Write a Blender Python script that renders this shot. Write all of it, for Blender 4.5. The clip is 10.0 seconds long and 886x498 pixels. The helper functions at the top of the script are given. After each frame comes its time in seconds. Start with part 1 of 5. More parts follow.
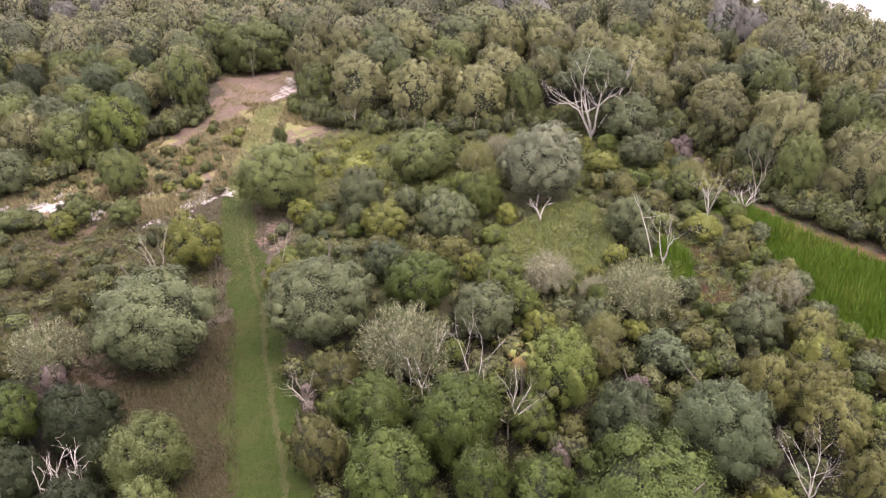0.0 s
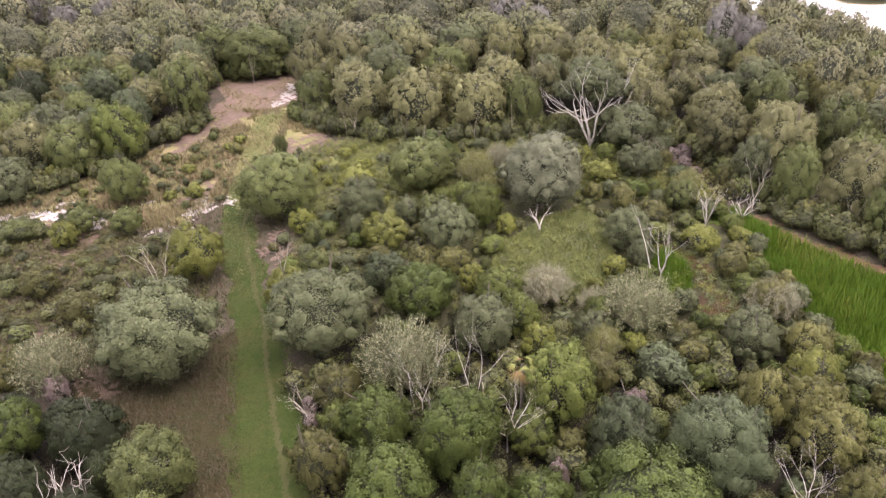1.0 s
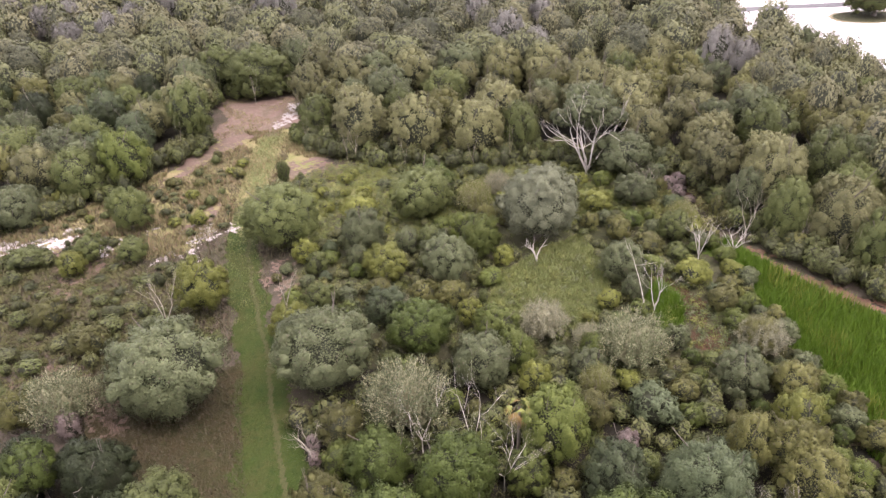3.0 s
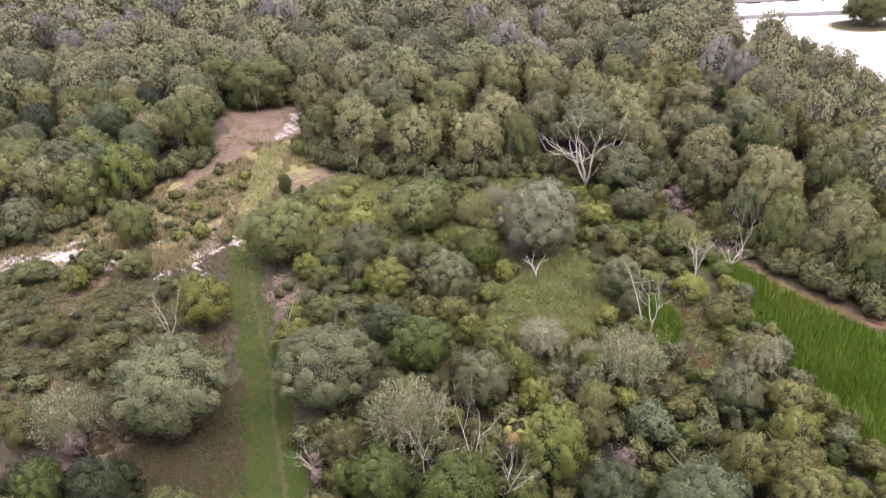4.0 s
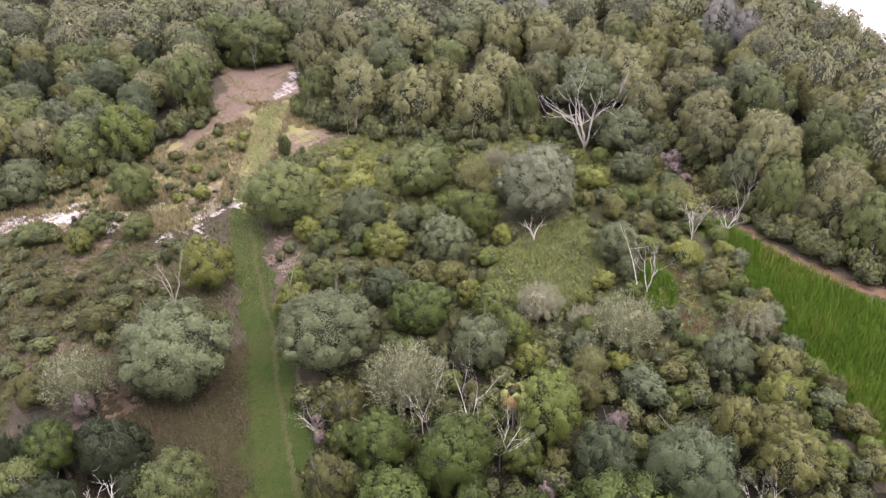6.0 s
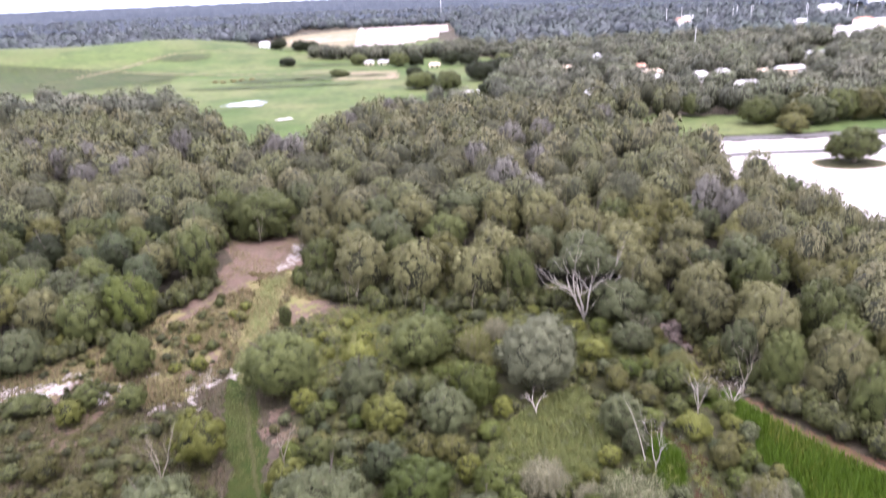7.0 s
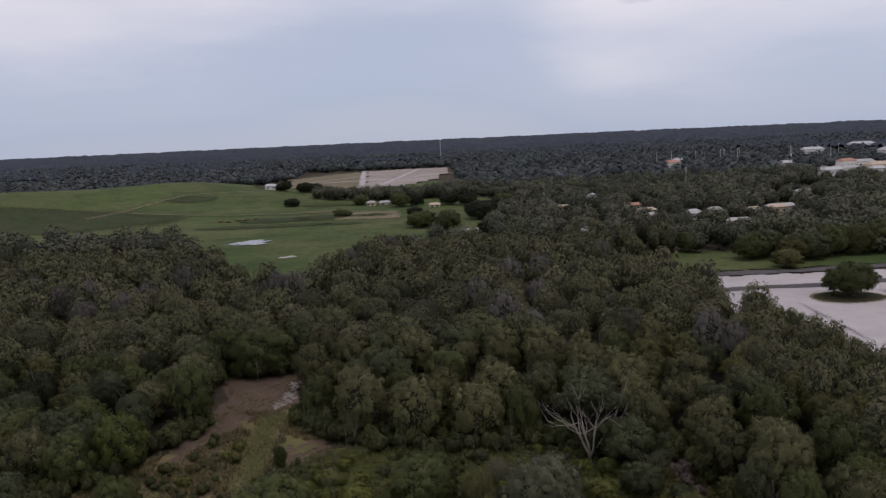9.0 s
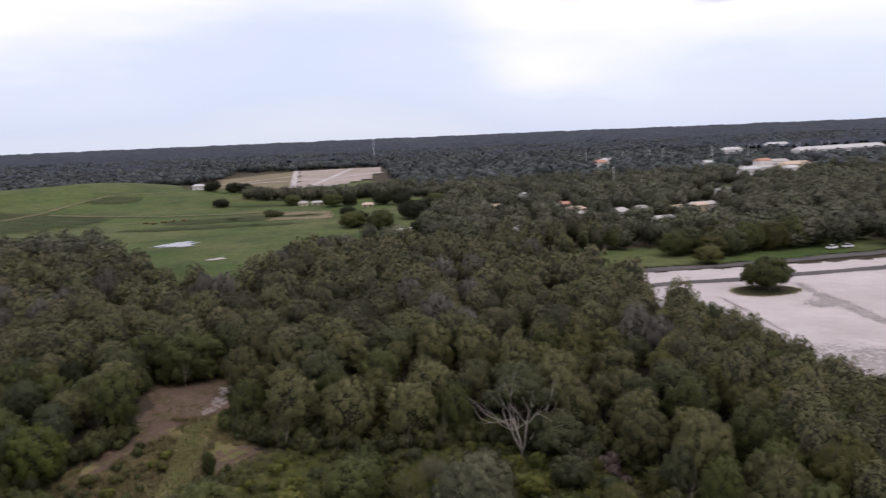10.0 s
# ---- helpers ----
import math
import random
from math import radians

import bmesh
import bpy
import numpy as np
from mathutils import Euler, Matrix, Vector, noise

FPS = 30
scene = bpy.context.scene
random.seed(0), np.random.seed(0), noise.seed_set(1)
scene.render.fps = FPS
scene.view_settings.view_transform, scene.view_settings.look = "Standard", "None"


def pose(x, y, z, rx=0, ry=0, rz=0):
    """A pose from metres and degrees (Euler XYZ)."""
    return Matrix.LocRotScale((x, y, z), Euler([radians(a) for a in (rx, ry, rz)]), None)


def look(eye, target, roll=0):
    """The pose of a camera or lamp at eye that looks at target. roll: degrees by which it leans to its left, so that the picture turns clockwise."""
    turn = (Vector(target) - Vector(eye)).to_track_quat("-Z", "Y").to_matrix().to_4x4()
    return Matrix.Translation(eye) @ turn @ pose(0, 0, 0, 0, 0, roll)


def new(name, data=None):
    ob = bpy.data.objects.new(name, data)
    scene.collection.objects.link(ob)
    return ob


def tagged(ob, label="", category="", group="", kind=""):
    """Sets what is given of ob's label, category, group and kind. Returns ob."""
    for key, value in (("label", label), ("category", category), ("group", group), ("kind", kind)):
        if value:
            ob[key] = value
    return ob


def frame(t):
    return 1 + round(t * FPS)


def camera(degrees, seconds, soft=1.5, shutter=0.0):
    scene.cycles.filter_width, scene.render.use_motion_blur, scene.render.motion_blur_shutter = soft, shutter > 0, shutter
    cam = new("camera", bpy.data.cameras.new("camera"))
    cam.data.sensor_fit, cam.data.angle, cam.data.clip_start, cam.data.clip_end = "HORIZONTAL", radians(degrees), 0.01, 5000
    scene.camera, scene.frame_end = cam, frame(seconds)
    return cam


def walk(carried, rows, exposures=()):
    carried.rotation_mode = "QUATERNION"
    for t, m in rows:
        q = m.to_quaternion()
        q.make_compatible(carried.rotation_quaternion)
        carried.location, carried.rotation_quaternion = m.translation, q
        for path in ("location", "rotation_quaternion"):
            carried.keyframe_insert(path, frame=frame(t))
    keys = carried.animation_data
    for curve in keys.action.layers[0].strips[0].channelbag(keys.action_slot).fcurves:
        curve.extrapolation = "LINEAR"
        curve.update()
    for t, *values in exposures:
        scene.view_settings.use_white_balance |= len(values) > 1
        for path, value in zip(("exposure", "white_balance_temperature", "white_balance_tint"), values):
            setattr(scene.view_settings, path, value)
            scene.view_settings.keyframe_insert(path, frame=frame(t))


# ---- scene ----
cam = camera(63.5, 10.0, soft=1.35, shutter=0.28)

# seconds, x, y, z, tilt (90 is level), lean, turn
PATH = [
    (0.0, -0.17, -0.19, 41.11, 60.28, 2.80, 0.06), (0.5, -0.14, -0.10, 41.56, 60.24, 2.78, 0.04),
    (1.0, -0.17, -0.09, 42.46, 60.25, 2.75, 0.03), (1.5, -0.14, -0.09, 43.58, 60.25, 2.72, 0.02),
    (2.0, -0.09, -0.06, 44.64, 60.25, 2.68, 0.01), (2.5, -0.07, -0.04, 45.70, 60.26, 2.65, -0.02),
    (4.0, -0.02, -0.01, 48.95, 60.26, 2.57, -0.01), (4.5, 0.0, 0.0, 50.0, 60.25, 2.52, 0.0),
    (5.0, 0.01, -0.03, 50.48, 60.32, 2.43, 0.01), (5.4, 0.05, -0.12, 50.5, 60.28, 2.41, 0.02),
    (5.5, 0.06, -0.14, 50.49, 60.02, 2.41, 0.02), (5.7, 0.07, -0.18, 50.48, 57.89, 2.44, 0.02),
    (5.9, 0.06, -0.21, 50.48, 56.7, 2.40, 0.02), (6.2, 0.04, -0.23, 50.48, 56.6, 2.30, 0.03),
    (6.5, 0.01, -0.23, 50.48, 59.0, 2.22, 0.03),
    (6.8, -0.01, -0.20, 50.48, 64.79, 2.20, 0.03), (7.0, -0.01, -0.12, 50.47, 70.19, 2.29, 0.02),
    (7.25, -0.01, 0.02, 50.45, 77.1, 2.37, 0.03), (7.5, -0.01, 0.12, 50.40, 83.93, 2.45, 0.05),
    (7.7, -0.03, 0.10, 50.34, 87.1, 2.49, 0.05), (8.0, -0.05, 0.06, 50.26, 87.50, 2.53, 0.04),
    (8.3, -0.04, -0.03, 50.20, 87.45, 2.50, 0.03), (8.5, -0.03, -0.08, 50.16, 86.80, 2.49, 0.03),
    (8.7, -0.01, -0.06, 50.15, 83.3, 2.54, 0.0), (8.85, 0.0, -0.04, 50.15, 81.35, 2.58, -0.02),
    (9.0, 0.01, -0.02, 50.14, 81.10, 2.58, -0.02), (9.5, 0.05, -0.02, 50.12, 81.10, 2.55, -0.02),
    (9.8, 0.28, -0.04, 50.11, 80.97, 2.46, -1.8), (10.0, 0.50, -0.06, 50.10, 80.85, 2.38, -5.29),
]
EXPOSURES = [(0.0, 2.2, 6700, 27), (2.5, 2.2, 6600, 27), (4.0, 2.14, 6500, 27), (5.5, 2.12, 6450, 24), (7.0, 2.2, 6100, 29), (7.3, 1.8, 6200, 28), (7.5, 0.28, 5950, 26), (7.65, -0.5, 6000, 24), (8.0, -0.86, 6250, 24), (8.5, -0.86, 6250, 24), (9.0, -0.6, 6400, 21), (9.5, -0.08, 6550, 20), (10.0, 0.06, 6600, 21)]
walk(cam, [(t, pose(*p)) for t, *p in PATH], EXPOSURES)

# ---- sky and sun ----
world = bpy.data.worlds.new("overcast_sky")
scene.world = world
world.use_nodes = True
wn, wl = world.node_tree.nodes, world.node_tree.links
wn.clear()
w_out = wn.new("ShaderNodeOutputWorld")
w_bg = wn.new("ShaderNodeBackground")
w_sky = wn.new("ShaderNodeTexSky")
w_sky.sky_type, w_sky.sun_disc = "NISHITA", False
w_sky.sun_elevation, w_sky.sun_rotation = radians(64), radians(56)
w_coord = wn.new("ShaderNodeTexCoord")
w_map = wn.new("ShaderNodeMapping")
w_map.inputs["Location"].default_value = (0.35, 0.0, 0.2)
w_map.inputs["Scale"].default_value = (1.0, 1.0, 4.5)
w_noise = wn.new("ShaderNodeTexNoise")
w_noise.inputs["Scale"].default_value, w_noise.inputs["Detail"].default_value = 1.7, 8.0
w_sep = wn.new("ShaderNodeSeparateXYZ")


def w_math(kind, a, b):
    m = wn.new("ShaderNodeMath")
    m.operation = kind
    for slot, v in ((0, a), (1, b)):
        if isinstance(v, bpy.types.NodeSocket):
            wl.new(v, m.inputs[slot])
        else:
            m.inputs[slot].default_value = v
    return m.outputs[0]


# a bluish gap low over the land, white cloud above it; out of view, a dim belt and bright zenith set to light the land
wl.new(w_coord.outputs["Generated"], w_map.inputs["Vector"])
wl.new(w_coord.outputs["Generated"], w_sep.inputs[0])
wl.new(w_map.outputs[0], w_noise.inputs["Vector"])
w_height = w_math("ADD", w_sep.outputs["Z"], w_math("MULTIPLY", w_math("SUBTRACT", w_noise.outputs[0], 0.5), 0.24))
w_base = wn.new("ShaderNodeValToRGB")      # how low the white cloud hangs from west to east
w_base.color_ramp.interpolation = "EASE"
w_base.color_ramp.elements[0].position, w_base.color_ramp.elements[0].color = 0.22, (0.56, 0.56, 0.56, 1)
w_base.color_ramp.elements[1].position, w_base.color_ramp.elements[1].color = 0.62, (0.80, 0.80, 0.80, 1)
for w_pos, w_grey in ((0.33, 0.50), (0.47, 0.36), (0.53, 0.42)):
    w_base.color_ramp.elements.new(w_pos).color = (w_grey, w_grey, w_grey, 1)
wl.new(w_math("ADD", w_math("MULTIPLY", w_sep.outputs["X"], 0.5), 0.5), w_base.inputs[0])
w_height = w_math("ADD", w_height, w_math("MULTIPLY", w_math("SUBTRACT", w_base.outputs[0], 0.5), 0.24))
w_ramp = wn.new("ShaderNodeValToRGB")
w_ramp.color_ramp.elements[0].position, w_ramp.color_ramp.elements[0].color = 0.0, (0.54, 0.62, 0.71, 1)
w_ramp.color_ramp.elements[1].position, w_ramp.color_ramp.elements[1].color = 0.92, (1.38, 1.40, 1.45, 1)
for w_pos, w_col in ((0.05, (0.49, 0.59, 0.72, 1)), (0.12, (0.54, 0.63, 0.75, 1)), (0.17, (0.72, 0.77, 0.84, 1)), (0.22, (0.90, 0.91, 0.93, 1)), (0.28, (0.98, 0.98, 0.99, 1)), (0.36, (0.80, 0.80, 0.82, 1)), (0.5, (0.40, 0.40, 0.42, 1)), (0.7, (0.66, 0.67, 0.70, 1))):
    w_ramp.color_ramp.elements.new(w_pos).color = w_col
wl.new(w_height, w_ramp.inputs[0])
# small dark scraps of cloud
w_cloud = w_ramp.outputs[0]
for w_at, w_size in (((0.263, 0.946, 0.172), (0.034, 1.0, 0.011)), ((0.455, 0.858, 0.216), (0.075, 1.0, 0.013)), ((0.430, 0.888, 0.150), (0.022, 1.0, 0.005))):
    w_off = wn.new("ShaderNodeVectorMath")
    w_off.operation = "SUBTRACT"
    w_off.inputs[1].default_value = w_at
    wl.new(w_coord.outputs["Generated"], w_off.inputs[0])
    w_div = wn.new("ShaderNodeVectorMath")
    w_div.operation = "DIVIDE"
    w_div.inputs[1].default_value = w_size
    wl.new(w_off.outputs[0], w_div.inputs[0])
    w_len = wn.new("ShaderNodeVectorMath")
    w_len.operation = "LENGTH"
    wl.new(w_div.outputs[0], w_len.inputs[0])
    w_fine = wn.new("ShaderNodeTexNoise")
    w_fine.inputs["Scale"].default_value = 22.0
    wl.new(w_map.outputs[0], w_fine.inputs["Vector"])
    w_edge = wn.new("ShaderNodeMapRange")
    w_edge.inputs[1].default_value, w_edge.inputs[2].default_value, w_edge.inputs[3].default_value, w_edge.inputs[4].default_value = 0.4, 1.5, 0.5, 0.0
    wl.new(w_math("ADD", w_len.outputs["Value"], w_math("MULTIPLY", w_math("SUBTRACT", w_fine.outputs[0], 0.5), 2.4)), w_edge.inputs[0])
    w_dark = wn.new("ShaderNodeMix")
    w_dark.data_type = "RGBA"
    wl.new(w_edge.outputs[0], w_dark.inputs[0])
    wl.new(w_cloud, w_dark.inputs[6])
    w_dark.inputs[7].default_value = (0.38, 0.40, 0.46, 1)
    w_cloud = w_dark.outputs[2]
w_scale = wn.new("ShaderNodeVectorMath")
w_scale.operation = "SCALE"
w_scale.inputs["Scale"].default_value = 0.07
w_mix = wn.new("ShaderNodeMix")
w_mix.data_type = "RGBA"
w_mix.inputs[0].default_value = 0.85
wl.new(w_sky.outputs[0], w_scale.inputs[0])
wl.new(w_scale.outputs[0], w_mix.inputs[6])
wl.new(w_cloud, w_mix.inputs[7])
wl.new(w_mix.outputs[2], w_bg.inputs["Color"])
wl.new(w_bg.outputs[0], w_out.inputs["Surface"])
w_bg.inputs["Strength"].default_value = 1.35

sun = new("sun", bpy.data.lights.new("sun", "SUN"))
sun.data.energy, sun.data.angle, sun.data.color = 0.9, radians(28), (1.0, 0.95, 0.88)
sun.matrix_world = look((36, 36, 90), (0, 60, 0))


# ---- materials ----
def material(name, rough=0.85):
    m = bpy.data.materials.new(name)
    m.use_nodes = True
    b = m.node_tree.nodes["Principled BSDF"]
    b.inputs["Roughness"].default_value = rough
    b.inputs["Specular IOR Level"].default_value = 0.2
    return m, m.node_tree.nodes, m.node_tree.links, b


def mixer(nd, lk, fac, a, b, mode="MIX"):
    x = nd.new("ShaderNodeMix")
    x.data_type, x.blend_type = "RGBA", mode
    for slot, v in ((0, fac), (6, a), (7, b)):
        if isinstance(v, bpy.types.NodeSocket):
            lk.new(v, x.inputs[slot])
        elif slot == 0:
            x.inputs[0].default_value = v
        else:
            x.inputs[slot].default_value = (*v, 1)
    return x.outputs[2]


def noise_of(nd, lk, scale, detail=4.0, low=0.35, high=0.65, rough=0.6):
    c = nd.new("ShaderNodeNewGeometry")
    n = nd.new("ShaderNodeTexNoise")
    n.inputs["Scale"].default_value, n.inputs["Detail"].default_value = scale, detail
    n.inputs["Roughness"].default_value = rough
    lk.new(c.outputs["Position"], n.inputs["Vector"])
    r = nd.new("ShaderNodeMapRange")
    r.inputs[1].default_value, r.inputs[2].default_value = low, high
    lk.new(n.outputs[0], r.inputs[0])
    return r.outputs[0]


def bump_of(nd, lk, b, height, strength, distance):
    n = nd.new("ShaderNodeBump")
    n.inputs["Strength"].default_value, n.inputs["Distance"].default_value = strength, distance
    lk.new(height, n.inputs["Height"])
    lk.new(n.outputs[0], b.inputs["Normal"])


def leaf_material(name, dark, light, hue=0.25, dead=(0.095, 0.082, 0.052), dead_part=0.03, glow=0.08, far=False):
    """Leaves: dark to light from clump to clump, a shift from tree to tree, some dry tufts, light through the leaf."""
    m, nd, lk, b = material(name, 0.65)
    b.inputs["Specular IOR Level"].default_value = 0.2
    g = nd.new("ShaderNodeNewGeometry")
    o = nd.new("ShaderNodeObjectInfo")
    mid = [(p + q) / 2 for p, q in zip(dark, light)]
    calm, speck = (0.6, 0.12) if far else (0.35, 0.22)
    c = mixer(nd, lk, noise_of(nd, lk, 0.9, 3.0, 0.3, 0.7), mixer(nd, lk, calm, dark, mid), mixer(nd, lk, calm, light, mid))
    part_by_part = 0.10 if far else 0.22
    c = mixer(nd, lk, g.outputs["Random Per Island"], mixer(nd, lk, part_by_part, c, dark), mixer(nd, lk, part_by_part, c, light))
    fine = noise_of(nd, lk, 5.0, 3.0, 0.3, 0.7, 0.8)
    c = mixer(nd, lk, 1.0, c, mixer(nd, lk, fine, [1 - speck] * 3, [1 + speck] * 3), "MULTIPLY")
    tree = nd.new("ShaderNodeMapRange")
    tree.inputs[3].default_value, tree.inputs[4].default_value = -hue, hue
    lk.new(o.outputs["Random"], tree.inputs[0])
    hsv = nd.new("ShaderNodeHueSaturation")
    v = nd.new("ShaderNodeMath")
    v.operation = "ADD"
    v.inputs[1].default_value = 1.0
    lk.new(tree.outputs[0], v.inputs[0])
    lk.new(v.outputs[0], hsv.inputs["Value"])
    lk.new(c, hsv.inputs["Color"])
    c = hsv.outputs[0]
    if far:
        at = nd.new("ShaderNodeAttribute")
        at.attribute_name = "tone"
        rp = nd.new("ShaderNodeValToRGB")
        rp.color_ramp.elements[0].color, rp.color_ramp.elements[1].color = (0.55, 0.58, 0.56, 1), (1.30, 1.22, 1.20, 1)
        for pos, col in ((0.3, (0.88, 0.86, 0.82, 1)), (0.55, (1.05, 1.12, 0.88, 1)), (0.8, (1.16, 1.12, 1.02, 1))):
            rp.color_ramp.elements.new(pos).color = col
        lk.new(at.outputs["Fac"], rp.inputs[0])
        c = mixer(nd, lk, 1.0, c, rp.outputs[0], "MULTIPLY")
    dry = noise_of(nd, lk, 2.2, 2.0, 0.72 - dead_part, 0.80 - dead_part)
    c = mixer(nd, lk, dry, c, dead)
    lk.new(c, b.inputs["Base Color"])
    t = nd.new("ShaderNodeBsdfTranslucent")
    lk.new(c, t.inputs["Color"])
    s = nd.new("ShaderNodeMixShader")
    s.inputs[0].default_value = glow
    lk.new(b.outputs[0], s.inputs[1])
    lk.new(t.outputs[0], s.inputs[2])
    lk.new(s.outputs[0], nd["Material Output"].inputs["Surface"])
    return m


def ground_material(name, tones, scales=(0.03, 0.22, 1.6, 9.0), bump=0.5, grain=0.75):
    """Soil or turf: four tones broken up from tens of metres down to tufts."""
    m, nd, lk, b = material(name, 0.95)
    b.inputs["Specular IOR Level"].default_value = 0.15
    c = mixer(nd, lk, noise_of(nd, lk, scales[0], 5), tones[0], tones[1])
    c = mixer(nd, lk, noise_of(nd, lk, scales[1], 5, 0.42, 0.68), c, tones[2])
    c = mixer(nd, lk, noise_of(nd, lk, scales[2], 5, 0.5, 0.75), c, tones[3])
    fine = noise_of(nd, lk, scales[3], 4, 0.25, 0.75, 0.75)
    c = mixer(nd, lk, grain, c, mixer(nd, lk, fine, [x * 0.5 for x in (1, 1, 1)], (1.4, 1.4, 1.4)), "MULTIPLY")
    lk.new(c, b.inputs["Base Color"])
    bump_of(nd, lk, b, fine, bump, 0.25)
    return m


def plain_material(name, a, c, scale, rough=0.8, metal=0.0):
    m, nd, lk, b = material(name, rough)
    lk.new(mixer(nd, lk, noise_of(nd, lk, scale, 6, 0.3, 0.7), a, c), b.inputs["Base Color"])
    b.inputs["Metallic"].default_value = metal
    b.inputs["Specular IOR Level"].default_value = 0.5 if rough < 0.7 else 0.2
    return m


LEAF = {
    "oak": leaf_material("live_oak_leaves", (0.0332, 0.0409, 0.0120), (0.1009, 0.1137, 0.0355)),
    "grey": leaf_material("grey_green_leaves", (0.0346, 0.0411, 0.0173), (0.0953, 0.1063, 0.0489), 0.2, dead_part=0.1),
    "yellow": leaf_material("yellow_green_leaves", (0.0536, 0.0604, 0.0116), (0.1510, 0.1562, 0.0358), 0.22),
    "forest": leaf_material("olive_oak_leaves", (0.0497, 0.0509, 0.0206), (0.1443, 0.1386, 0.0591), 0.32, dead_part=0.08),
    "dark": leaf_material("deep_green_leaves", (0.0097, 0.0131, 0.0046), (0.0308, 0.0388, 0.0137), 0.2),
    "lime": leaf_material("fresh_green_leaves", (0.0353, 0.0481, 0.0088), (0.1037, 0.1202, 0.0284), 0.22, dead_part=0.03),
    "brown": leaf_material("olive_brown_leaves", (0.0363, 0.0369, 0.0105), (0.1103, 0.1069, 0.0331), 0.3, dead_part=0.1),
    "pink": leaf_material("pinkish_dry_leaves", (0.0969, 0.0710, 0.0613), (0.1881, 0.1466, 0.1302), 0.15, dead_part=0.1),
    "rust": leaf_material("rusty_palm_leaves", (0.0770, 0.0467, 0.0148), (0.1710, 0.1140, 0.0388), 0.15, dead_part=0.1),
    "silver": leaf_material("silvery_oak_leaves", (0.0530, 0.0578, 0.0309), (0.1446, 0.1494, 0.0893), 0.05, dead_part=0.03),
    "fresh": leaf_material("glossy_green_leaves", (0.0205, 0.0308, 0.0058), (0.0673, 0.0866, 0.0182), 0.2, dead_part=0.02),
    "blue": leaf_material("bluish_green_leaves", (0.0276, 0.0369, 0.0165), (0.0783, 0.0935, 0.0436), 0.2, dead_part=0.03),
    "pale": leaf_material("dry_pale_leaves", (0.0855, 0.0826, 0.0485), (0.1881, 0.1795, 0.1197), 0.15, dead_part=0.1),
}
SCRUB_LEAF = leaf_material("scrub_bush_leaves", (0.0304, 0.0351, 0.0117), (0.0888, 0.0939, 0.0363), 0.0, dead_part=0.08, far=True)
TWIG = plain_material("fine_grey_twigs", (0.1767, 0.1652, 0.1008), (0.3255, 0.3074, 0.1934), 2.0)
MOSS = leaf_material("grey_hanging_moss", (0.0750, 0.0700, 0.0590), (0.1600, 0.1500, 0.1300), 0.2, dead_part=0.1)
FAR_LEAF = leaf_material("woodland_leaves", (0.0538, 0.0585, 0.0426), (0.1326, 0.1363, 0.0980), 0.0, far=True)
# leaves of the distant woods: the blue paints haze into their colour
DISTANT_LEAF = leaf_material("haze_blue_leaves", (0.0489, 0.0592, 0.0680), (0.0874, 0.1005, 0.1140), 0.0, far=True)
MID_LEAF = leaf_material("forest_leaves", (0.0483, 0.0495, 0.0248), (0.1151, 0.1134, 0.0610), 0.0, far=True)
# crown core: near-black, the shade between the boughs put into its colour
CORE = plain_material("shade_dark_core", (0.0144, 0.0160, 0.0080), (0.0288, 0.0304, 0.0160), 1.5)
DRYCORE = plain_material("matted_dry_twigs", (0.0823, 0.0786, 0.0424), (0.1466, 0.1395, 0.0786), 4.0)
BARK = plain_material("grey_brown_bark", (0.0600, 0.0496, 0.0400), (0.1280, 0.1104, 0.0896), 3.0)
DEADWOOD = plain_material("bleached_dead_wood", (0.2193, 0.1909, 0.1622), (0.4204, 0.3863, 0.3424), 2.5)
GREYWOOD = plain_material("weathered_grey_twigs", (0.1294, 0.1121, 0.0862), (0.2674, 0.2372, 0.1898), 2.0)
GROUND = ground_material("scrub_ground", ((0.0528, 0.0413, 0.0298), (0.0336, 0.0335, 0.0163), (0.0696, 0.0522, 0.0403), (0.0240, 0.0256, 0.0120)))
TURF = ground_material("mown_trail_turf", ((0.0185, 0.0323, 0.0042), (0.0255, 0.0354, 0.0060), (0.0340, 0.0367, 0.0094), (0.0130, 0.0251, 0.0031)), (0.05, 0.3, 1.5, 7.0))
GLADETURF = ground_material("lush_glade_turf", ((0.0931, 0.1138, 0.0290), (0.1276, 0.1311, 0.0428), (0.1380, 0.1256, 0.0580), (0.0690, 0.0931, 0.0221)), (0.08, 0.4, 1.5, 7.0))
MEADOWDRY = ground_material("tan_olive_meadow", ((0.1580, 0.1330, 0.0593), (0.1134, 0.1201, 0.0400), (0.1823, 0.1398, 0.0759), (0.0907, 0.1030, 0.0324)), (0.05, 0.25, 1.0, 6.0))
RUT = ground_material("worn_yellow_turf", ((0.0367, 0.0418, 0.0132), (0.0437, 0.0432, 0.0158), (0.0390, 0.0418, 0.0132), (0.0484, 0.0446, 0.0198)), (0.05, 0.3, 1.5, 7.0))
DRYTURF = ground_material("dry_yellow_turf", ((0.0946, 0.1024, 0.0367), (0.0716, 0.0880, 0.0247), (0.1247, 0.1086, 0.0524), (0.0576, 0.0758, 0.0209)), (0.05, 0.3, 1.5, 7.0))
# leaf litter, its tones blackened to paint the shade below trees
SHADE_HUMUS = ground_material("shade_dark_litter", ((0.0126, 0.0108, 0.0072), (0.0180, 0.0150, 0.0096), (0.0108, 0.0102, 0.0060), (0.0240, 0.0198, 0.0126)))
